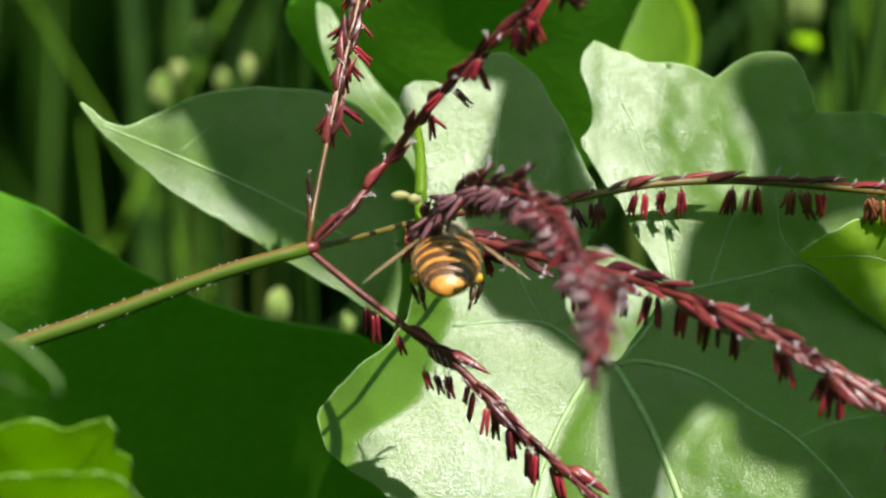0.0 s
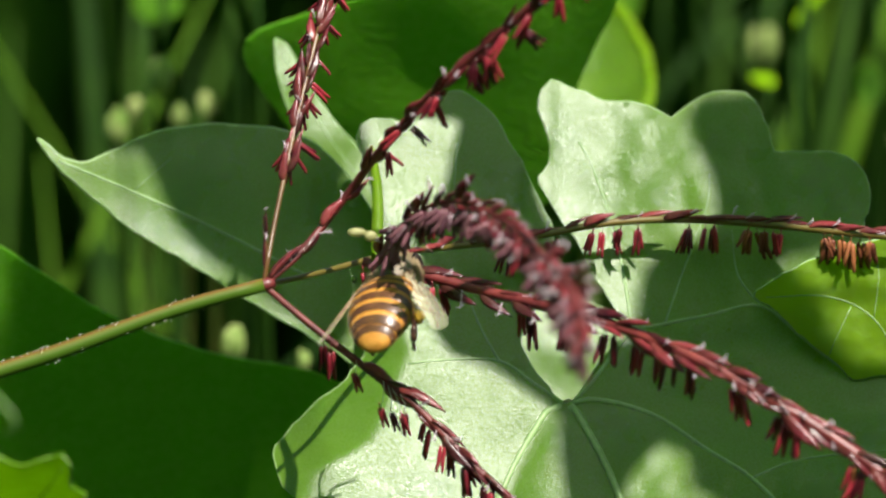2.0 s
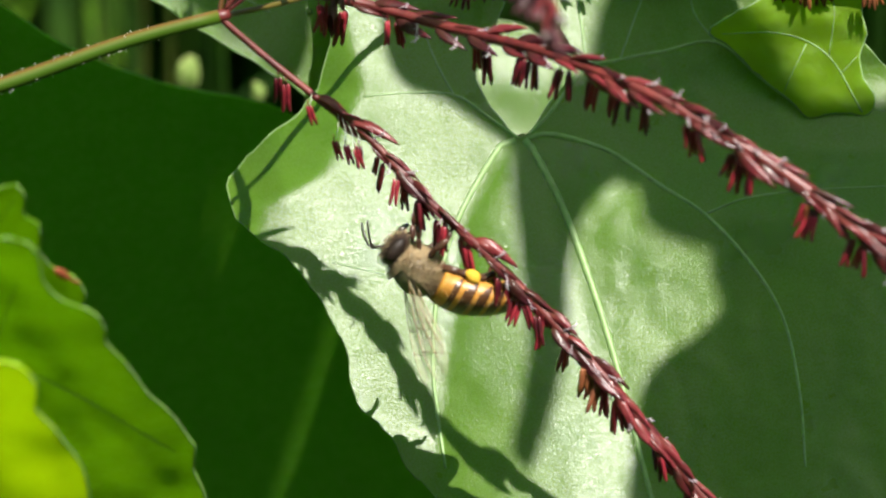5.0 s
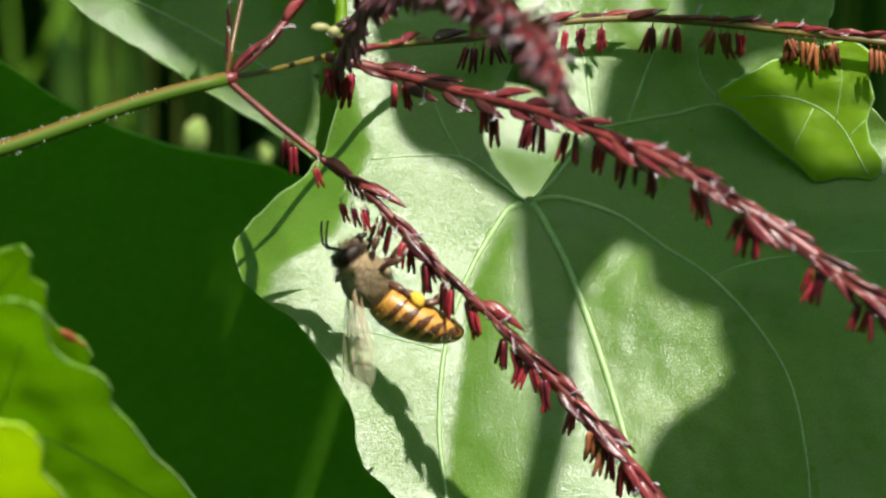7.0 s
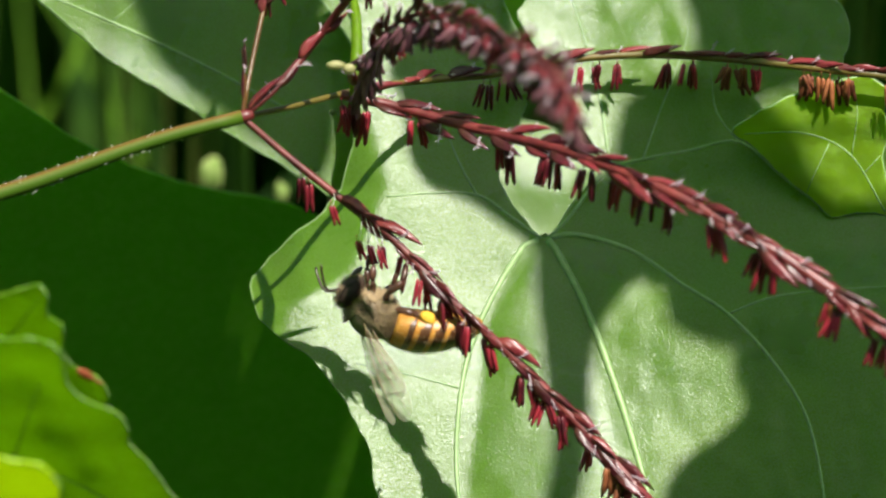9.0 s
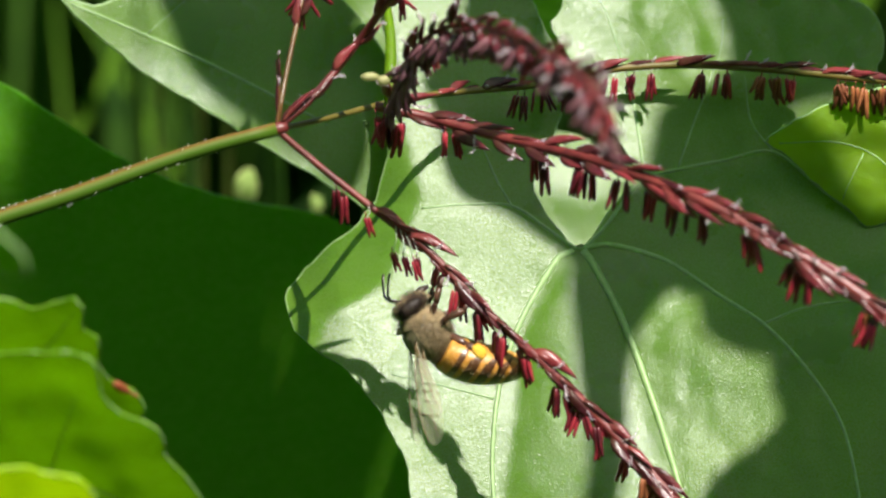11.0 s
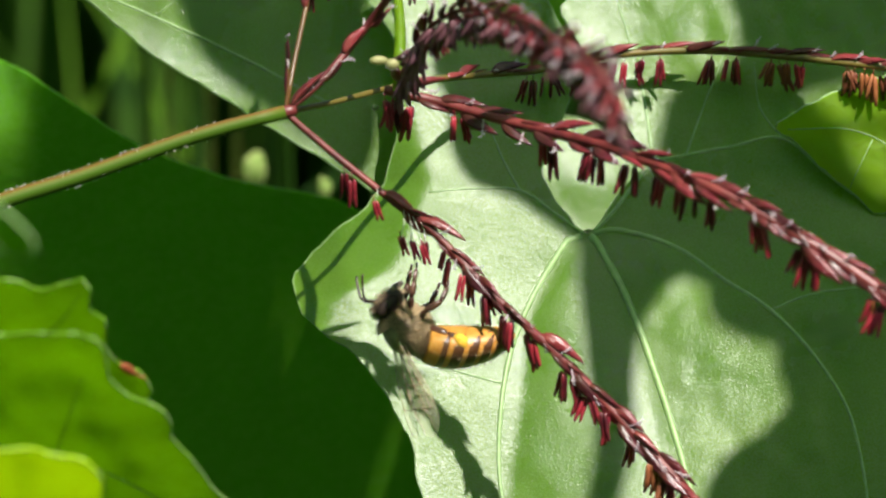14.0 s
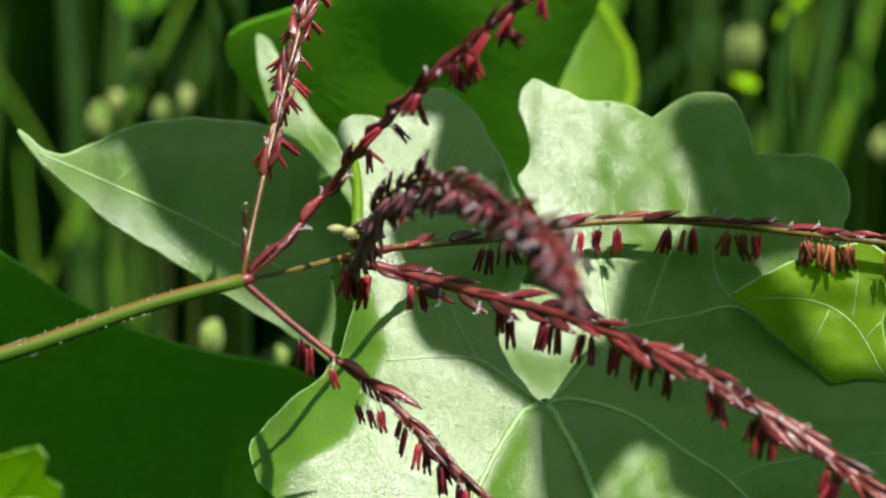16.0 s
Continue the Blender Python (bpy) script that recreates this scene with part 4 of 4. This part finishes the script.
def build_sky_cover():
    """Unseen foliage added overhead and behind the eye to block sky, open where the sun comes through to the spikes."""
    rng = random.Random(66)
    bm = bmesh.new()
    made = 0
    while made < 3600:
        c = Vector((rng.uniform(-1.3, 1.3), rng.uniform(-1.7, 0.25), rng.uniform(0.95, 1.4)))
        p = c - SUN_WAY * ((c.z - 0.45) / SUN_WAY.z)
        size = rng.uniform(0.02, 0.045)
        made += 1
        if math.hypot(c.x, c.y + 0.6) > 1.2 + 0.15 * math.sin(5 * math.atan2(c.y + 0.6, c.x)):
            continue
        if abs(p.x) < 0.17 + size and -0.16 - size < p.y < 0.36 + size:
            continue
        q = rng.uniform(0, 2 * math.pi)
        u = Vector((math.cos(q), math.sin(q), rng.uniform(-0.4, 0.4))) * size
        v = u.cross(Vector((0, 0, 1))).normalized() * size * 0.75
        vs = [bm.verts.new(c + k) for k in (-u, -u * 0.6 + v * 0.9, v * 0.8, u * 0.5 + v * 0.55, u, u * 0.5 - v * 0.55, -v * 0.8, -u * 0.6 - v * 0.9)]
        bm.faces.new(vs)
    for k in range(50):
        q = rng.uniform(math.pi, 2 * math.pi)
        foot = Vector((math.cos(q) * 1.2, -0.25 + math.sin(q) * 1.2, 0))
        tube(bm, [foot, foot + Vector((0, 0, 0.7)), foot * 0.75 + Vector((0, 0, 1.05)), foot * 0.35 + Vector((rng.uniform(-0.1, 0.1), -0.1, 1.2))], 0.004, 5)
    tagged(part("added_sky_cover", bm, CANOPY), "unseen foliage added overhead to block sky and tint the light", "foliage", kind="stuff")


build_sky_cover()


def build_weeds():
    """Small broad leaves far behind, added to give the bright blurred spots."""
    rng = random.Random(77)
    bm = bmesh.new()
    for k in range(22):
        if k < 14:
            a, b, w = rng.uniform(1130, 1800), rng.uniform(-260, 330), rng.uniform(-270, -170)
        else:
            a, b, w = rng.uniform(330, 640), rng.uniform(-160, 40), rng.uniform(-230, -140)
        c = spot(a, b, w)
        n = (SUN_WAY + Vector((rng.uniform(-0.8, 0.8), rng.uniform(-0.8, 0.8), rng.uniform(-0.5, 0.5)))).normalized()
        u = n.orthogonal().normalized()
        u = Matrix.Rotation(rng.uniform(0, 6.3), 3, n) @ u
        v = n.cross(u)
        s = rng.uniform(0.002, 0.007)
        vs = [bm.verts.new(c + (u * x + v * y + n * z) * s) for x, y, z in ((-1, 0, 0), (-0.6, 0.45, 0.1), (0, 0.6, 0.15), (0.6, 0.4, 0.1), (1, 0, -0.1), (0.6, -0.4, 0.1), (0, -0.6, 0.15), (-0.6, -0.45, 0.1))]
        bm.faces.new(vs)
        foot = Vector((c.x + rng.uniform(-0.01, 0.01), c.y + 0.02, 0))
        tube(bm, arc(c - u * s, c - u * s - Vector((0, 0, 0.05)), foot, 8), 0.0004, 4, mat=1)
    tagged(part("weeds", bm, [LEAF_YOUNG, BLADE]), "small bright green leaves added for the blurred light spots", "weeds", kind="stuff")


build_weeds()


# ---- the honey bee: forward +X, back up +Z, in mm before scaling
def build_bee():
    bee = thing("honey_bee", (0, 0, 0), "honey bee with amber and brown bands and full pollen baskets", "bee")
    mm = 0.00101

    def mesh(name, bm, material, parent, label="", place=(0, 0, 0)):
        return part(name, bm, material, parent, label, place=Vector(place))

    # thorax with fur
    bm = bmesh.new()
    ball(bm, Vector((1.2, 0, 0.2)) * mm, Vector((2.1, 1.85, 1.85)) * mm, u=24, v=16)
    thorax = mesh("thorax", bm, THORAX, bee, "dark thorax under pale brown fur")

    def fur(count, centre, size, length, seed, keep):
        rng = random.Random(seed)
        b = bmesh.new()
        made = 0
        while made < count:
            d = Vector((rng.gauss(0, 1), rng.gauss(0, 1), rng.gauss(0, 1))).normalized()
            if not keep(d):
                continue
            p = Vector(centre) + Vector((d.x * size[0], d.y * size[1], d.z * size[2]))
            q = p + (d + Vector((-0.35, rng.uniform(-0.25, 0.25), rng.uniform(-0.25, 0.25)))).normalized() * length * rng.uniform(0.7, 1.2)
            s = d.orthogonal().normalized() * 0.035
            s2 = d.cross(s)
            base = [b.verts.new((p + s) * mm), b.verts.new((p - s * 0.5 + s2 * 0.85) * mm), b.verts.new((p - s * 0.5 - s2 * 0.85) * mm)]
            tip = b.verts.new(q * mm)
            for i in range(3):
                b.faces.new((base[i], base[(i + 1) % 3], tip))
            made += 1
        return b

    tagged(mesh("fur", fur(5200, (1.2, 0, 0.2), (2.05, 1.8, 1.8), 0.62, 1, lambda d: d.z < 0.45 or d.x > 0.6), FUR, thorax, "pale brown fur"), kind="stuff")
    # head
    bm = bmesh.new()
    ball(bm, Vector((3.75, 0, -0.2)) * mm, Vector((0.95, 1.55, 1.55)) * mm, u=18, v=12)
    tube(bm, [Vector(p) * mm for p in ((4.1, 0, -1.0), (4.3, 0, -1.7), (4.2, 0, -2.3))], lambda t: (0.45 - 0.3 * t) * mm, 8)
    head = mesh("head", bm, CHITIN, bee, "dark triangular head")
    for s in (-1, 1):
        bm = bmesh.new()
        ball(bm, Vector((3.8, s * 1.2, 0.05)) * mm, Vector((0.62, 0.5, 1.15)) * mm, u=14, v=10)
        mesh("eye", bm, EYE_MAT, head, "black glossy eye")
        bm = tube(bmesh.new(), curve([Vector(p) * mm for p in ((4.5, s * 0.35, 0.2), (5.2, s * 0.6, 0.9), (5.6, s * 0.8, 0.9), (6.6, s * 1.4, 0.2), (7.0, s * 1.6, -0.2))], 0.0003),
                  lambda t: (0.12 - 0.02 * t) * mm, 6)
        mesh("antenna", bm, CHITIN, head)
    tagged(mesh("face_fur", fur(260, (3.75, 0, -0.2), (0.95, 1.3, 1.5), 0.4, 2, lambda d: d.x > -0.2 and abs(d.y) < 0.75), FUR, head, "pale brown fur"), kind="stuff")

    # abdomen: six overlapping rings, amber in front and brown behind
    def centre(x):
        return -0.15 - 0.034 * (x + 0.6) ** 2

    def girth(x):
        u = (-0.6 - x) / 7.45
        return 1.95 * max(0.0, math.sin(min(1, 0.22 + 0.78 * u) * math.pi) ** 0.42 if u < 1 else 0.0)

    cuts = [-0.6, -2.15, -3.5, -4.75, -5.9, -6.95, -8.0]
    abdomen = None
    for k in range(6):
        bm = bmesh.new()
        rings = []
        steps = 12
        for i in range(steps + 1):
            t = i / steps
            x = cuts[k] + (cuts[k + 1] - cuts[k]) * t
            g = max(0.02, girth(x)) + 0.05 * math.sin(t * math.pi * 0.6) - 0.03
            g = max(g, 0.03)
            rings.append([bm.verts.new(Vector((0.93 * (x + 0.6) - 0.6, 1.38 * g * math.cos(q), centre(x) + 0.9 * g * math.sin(q))) * mm) for q in (2 * math.pi * j / 40 for j in range(40))])
        for i, (a, b) in enumerate(zip(rings, rings[1:])):
            for j in range(40):
                f = bm.faces.new((a[j], a[(j + 1) % 40], b[(j + 1) % 40], b[j]))
                top = math.sin(2 * math.pi * (j + 0.5) / 40)
                # a brown hind band on the back that tapers away down the flanks
                band = (0.64 if k else 0.35) * ease((top + 0.75) / 0.9)
                f.material_index = 1 if k < 5 and (i + 0.5) / steps > 1 - band or (k == 5 and i < 6 and top > -0.4) else 0
        bm.faces.new(rings[0])
        bm.faces.new(rings[-1][::-1])
        bmesh.ops.recalc_face_normals(bm, faces=bm.faces)
        if abdomen is None:
            abdomen = mesh("abdomen", bm, [AMBER, BROWN], bee, "amber abdomen ringed with dark brown", place=Vector((-0.6, 0, -0.15)) * mm)
        else:
            mesh("abdomen_ring", bm, [AMBER, BROWN], abdomen)
    rng = random.Random(4)
    bm = bmesh.new()
    for k in range(900):
        x = rng.uniform(-7.5, -0.8)
        q = rng.uniform(0, 2 * math.pi)
        g = girth(x)
        p = Vector((0.93 * (x + 0.6) - 0.6, 1.38 * g * math.cos(q), centre(x) + 0.9 * g * math.sin(q)))
        d = Vector((-0.8, math.cos(q), math.sin(q))).normalized()
        s = d.orthogonal().normalized() * 0.014
        tip = p + d * rng.uniform(0.2, 0.38)
        bm.faces.new([bm.verts.new(v * mm) for v in (p + s, p - s, tip)])
    tagged(mesh("short_hairs", bm, FUR, abdomen, "short pale hairs"), kind="stuff")

    # wings: root at the thorax, reaching backwards
    wings = []
    for s in (-1, 1):
        for name, length, width, back in (("forewing", 8.8, 2.9, 0.0), ("hindwing", 6.2, 2.0, -0.9)):
            rootp = Vector((1.6 + back, s * 1.35, 1.25))
            out = [(0, 0), (0.25, 0.32), (0.5, 0.72), (0.75, 1.0), (0.92, 0.9), (1.0, 0.55), (0.93, 0.2), (0.7, -0.02), (0.35, -0.1), (0.12, -0.06)]
            edge = curve([Vector((-u * length, s * v * width, 0.06 * math.sin(u * 3) * length * 0.2)) for u, v in out], 0.5, True)
            bm = bmesh.new()
            top = [bm.verts.new(p * mm) for p in edge]
            low = [bm.verts.new((p - Vector((0, 0, 0.015))) * mm) for p in edge]
            f1 = bm.faces.new(top)
            f2 = bm.faces.new(low[::-1])
            bmesh.ops.triangulate(bm, faces=[f1, f2])
            n = len(edge)
            for i in range(n):
                bm.faces.new((top[i], low[i], low[(i + 1) % n], top[(i + 1) % n]))
            bmesh.ops.translate(bm, verts=bm.verts, vec=rootp * mm)
            wing = mesh(name, bm, WING, bee, "clear brownish wing", place=rootp * mm)
            for pts in ([(0, 0), (0.35, -0.08), (0.7, 0.0), (0.95, 0.25)], [(0, 0), (0.4, 0.2), (0.7, 0.5), (0.95, 0.7)], [(0.1, 0.08), (0.45, 0.5), (0.72, 0.95)],
                        [(0.45, -0.05), (0.5, 0.3), (0.5, 0.65)], [(0.68, 0.0), (0.72, 0.4), (0.75, 0.9)]):
                line = curve([(Vector((-u * length, s * v * width, 0.06 * math.sin(u * 3) * length * 0.2 + 0.01)) + rootp) * mm for u, v in pts], 0.0005)
                mesh("vein", tube(bmesh.new(), line, lambda t: (0.045 - 0.025 * t) * mm, 4), WING_VEIN, wing, place=rootp * mm)
            wings.append((wing, s, rootp * mm))

    # legs
    for s in (-1, 1):
        for name, knees, thick in (("foreleg", [(2.3, 0.9, -1.1), (3.0, 1.7, -1.7), (3.7, 1.7, -2.7), (4.3, 1.4, -3.6), (4.6, 1.2, -4.0)], 0.22),
                                   ("midleg", [(1.3, 1.1, -1.2), (1.5, 2.4, -1.6), (1.2, 2.8, -3.0), (1.6, 2.4, -4.2), (1.9, 2.2, -4.7)], 0.24),
                                   ("hindleg", [(0.2, 1.1, -1.1), (-1.1, 2.1, -1.6), (-2.9, 2.1, -2.3), (-3.5, 1.9, -3.5), (-3.3, 1.7, -4.3)], 0.32)):
            pts = [Vector((x, s * y, z)) * mm for x, y, z in knees]
            bm = bmesh.new()
            for i, (p, q) in enumerate(zip(pts, pts[1:])):
                fat = thick * (1.0, 1.1, 0.8, 0.45)[i]
                tube(bm, [p, p.lerp(q, 0.3), p.lerp(q, 0.7), q], lambda t, fat=fat: fat * mm * (0.75 + 0.45 * math.sin(t * math.pi)), 7)
            leg = mesh(name, bm, LEG, bee)
            if name == "hindleg":
                bm = bmesh.new()
                ball(bm, pts[1].lerp(pts[2], 0.62) + Vector((0, s * 0.35, 0.05)) * mm, Vector((0.72, 0.42, 0.52)) * mm, u=12, v=9)
                for v in bm.verts:
                    v.co += Vector((1, 1, 1)) * 0.00009 * noise.noise(v.co * 2500)
                mesh("pollen_basket", bm, POLLEN, leg, "lump of yellow pollen")
    return bee, wings, abdomen


bee, bee_wings, bee_abdomen = build_bee()


# ---- what moves
def heading(a, b, w, forward, back):
    """A pose: plan place, the way it heads and the way its back faces, each as right, up, out."""
    f = (RIGHT * forward[0] + UP * forward[1] + OUT * forward[2]).normalized()
    z = RIGHT * back[0] + UP * back[1] + OUT * back[2]
    z = (z - f * z.dot(f)).normalized()
    return Matrix.Translation(spot(a, b, w)) @ Matrix((f, z.cross(f), z)).transposed().to_4x4()


# seconds, plan place of the thorax, depth, heading, back
BEE = [
    (0, 806, 534, 3, (0.0, 0.15, -0.98), (0, 0.98, 0.15)),
    (0.5, 768, 548, 3, (-0.42, 0.02, -0.9), (-0.1, 0.85, 0.3)),
    (1, 800, 522, 3, (0.1, 0.38, -0.92), (-0.3, 0.8, 0.4)),
    (1.5, 796, 498, 3, (-0.04, 0.5, -0.86), (-0.05, 0.8, 0.5)),
    (2, 786, 534, 3, (0.26, 0.38, -0.89), (-0.25, 0.85, 0.4)),
    (2.5, 741, 574, 3, (-0.8, 0.58, 0.05), (-0.55, -0.7, 0.4)),
    (2.62, 742, 570, 4, (-0.82, 0.54, 0.05), (-0.5, -0.7, 0.4)),
    (2.8, 748, 560, 8, (-0.8, 0.56, 0.05), (-0.5, -0.65, 0.5)),
    (3, 725, 565, 12, (-0.35, 0.92, 0.1), (-0.75, -0.2, 0.65)),
    (3.1, 633, 663, 24, (0.6, 0.75, 0.1), (-0.5, 0.4, 0.75)),
    (3.2, 816, 729, 28, (0.5, 0.8, 0.1), (-0.5, 0.3, 0.8)),
    (3.3, 883, 806, 28, (0.3, 0.9, 0.1), (-0.3, 0.2, 0.9)),
    (3.5, 870, 1008, 28, (0.4, 0.9, 0.1), (-0.4, 0.3, 0.8)),
    (3.6, 877, 991, 28, (0.5, 0.85, 0.1), (-0.4, 0.4, 0.8)),
    (3.7, 829, 947, 28, (0.6, 0.75, 0.1), (-0.5, 0.4, 0.75)),
    (3.8, 808, 917, 28, (0.65, 0.7, 0.1), (-0.5, 0.5, 0.7)),
    (3.9, 803, 1042, 28, (0.5, 0.85, 0.1), (-0.6, 0.4, 0.7)),
    (4, 852, 1010, 26, (0.62, 0.78, 0.1), (-0.6, 0.5, 0.65)),
    (4.1, 861, 984, 22, (0.3, 0.95, 0.1), (-0.7, 0.3, 0.65)),
    (4.2, 921, 1023, 14, (-0.05, 1, 0.05), (-0.75, 0, 0.65)),
    (4.3, 948, 941, 10, (-0.5, 0.8, 0.05), (-0.7, -0.4, 0.6)),
    (4.5, 914, 1025, 2, (-0.66, 0.74, 0.05), (-0.6, -0.6, 0.15)),
    (4.7, 939, 1016, 2, (-0.75, 0.62, 0.05), (-0.6, -0.6, 0.15)),
    (6.8, 831, 889, 2, (-0.65, 0.72, 0.05), (-0.7, -0.5, 0.15)),
    (7, 825, 907, 2, (-0.6, 0.8, 0.05), (-0.7, -0.55, 0.15)),
    (7.5, 810, 888, 2, (-0.62, 0.78, 0.05), (-0.75, -0.5, 0.15)),
    (8, 819, 883, 2, (-0.76, 0.65, 0.05), (-0.55, -0.7, 0.15)),
    (8.5, 856, 921, 0, (-0.74, 0.6, -0.2), (-0.6, -0.7, 0.15)),
    (9, 814, 893, 2, (-0.78, 0.62, 0.05), (-0.6, -0.65, 0.15)),
    (9.2, 822, 882, 2, (-0.78, 0.62, 0.05), (-0.6, -0.65, 0.15)),
    (11.3, 842, 916, 2, (-0.58, 0.81, 0.05), (-0.75, -0.5, 0.15)),
    (11.5, 815, 915, 2, (-0.58, 0.81, 0.05), (-0.75, -0.5, 0.15)),
    (12, 795, 872, 1, (-0.84, 0.54, 0.05), (-0.6, -0.65, 0.15)),
    (12.5, 815, 889, 2, (-0.68, 0.73, 0.05), (-0.72, -0.5, 0.15)),
    (13, 830, 888, 2, (-0.68, 0.73, 0.05), (-0.72, -0.5, 0.15)),
    (13.5, 811, 911, 2, (-0.63, 0.77, 0.05), (-0.75, -0.5, 0.15)),
    (14, 797, 932, 2, (-0.7, 0.72, 0.05), (-0.6, -0.65, 0.15)),
    (14.25, 793, 909, 9, (-0.75, 0.65, 0.05), (-0.6, -0.6, 0.5)),
    (14.4, 727, 871, 25, (-0.45, 0.88, 0.05), (-0.75, -0.2, 0.6)),
    (14.5, 780, 856, 48, (0.02, 1, 0.05), (-0.85, -0.1, 0.5)),
    (14.6, 500, 991, 45, (-0.2, 0.5, 0.8), (-0.1, 0.8, -0.3)),
    (14.7, 811, 1158, 50, (0.7, -0.1, 0.6), (0, 0.8, 0.1)),
    (14.85, 1075, 1550, 55, (0.7, -0.3, 0.6), (0, 0.8, 0.1)),
    (15.2, 1329, 2247, 60, (0.7, -0.3, 0.6), (0, 0.8, 0.1)),
    (16, 1829, 2717, 80, (0.7, -0.3, 0.6), (0, 0.8, 0.1)),
]
# seconds, degrees by which the abdomen is curled under
BEND = [(0, 0), (2, 0), (2.5, 28), (2.8, 26), (3, 8), (4.2, 4), (4.5, 14), (7, 12), (7.5, 20), (8, 6), (8.5, 14), (9, 22), (9.2, 22), (11.3, 26), (11.5, 26), (12, 20), (12.5, 24),
        (13, 17), (13.5, 22), (14, 34), (14.25, 26), (14.5, 0), (16, 0)]
# seconds, degrees by which the drooping spike is pulled down
DROOP = [(0, 30), (0.5, 19), (1, 21), (1.5, 13), (2, 16), (2.5, 20), (3, 14), (3.1, 2), (3.2, -3), (3.35, 1), (3.6, 0), (16, 1)]
# seconds, degrees by which the wings are spread, and lifted
SPREAD = [(0, 26, -12), (0.5, 12, -8), (1.5, 15, -14), (2.3, 14, -12), (2.5, 4, 44), (2.8, 6, 40), (3.0, 20, 20), (3.1, 75, 30), (4.15, 75, 30), (4.3, 30, 35), (4.5, 10, 40), (7.5, 10, 38), (8, 8, 36), (12, 12, 34), (12.5, 12, 34), (14.2, 12, 32), (14.4, 70, 30), (16, 75, 30)]


def motions():
    walk(bee, [(t, heading(a, b, w, f, z)) for t, a, b, w, f, z in BEE])
    base = droop_root - grass.location
    walk(droop_spike, [(t, Matrix.Translation(base) @ Matrix.Rotation(-radians(d), 4, OUT)) for t, d in DROOP])
    waist = bee_abdomen.location.copy()
    walk(bee_abdomen, [(t, Matrix.Translation(waist) @ Matrix.Rotation(-radians(d), 4, "Y")) for t, d in BEND])
    for wing, s, root in bee_wings:
        walk(wing, [(t, Matrix.Translation(root) @ Matrix.Rotation(-s * radians(d), 4, "Z") @ Matrix.Rotation(radians(u), 4, "Y") @ Matrix.Rotation(-s * radians(35), 4, "X")) for t, d, u in SPREAD])


motions()
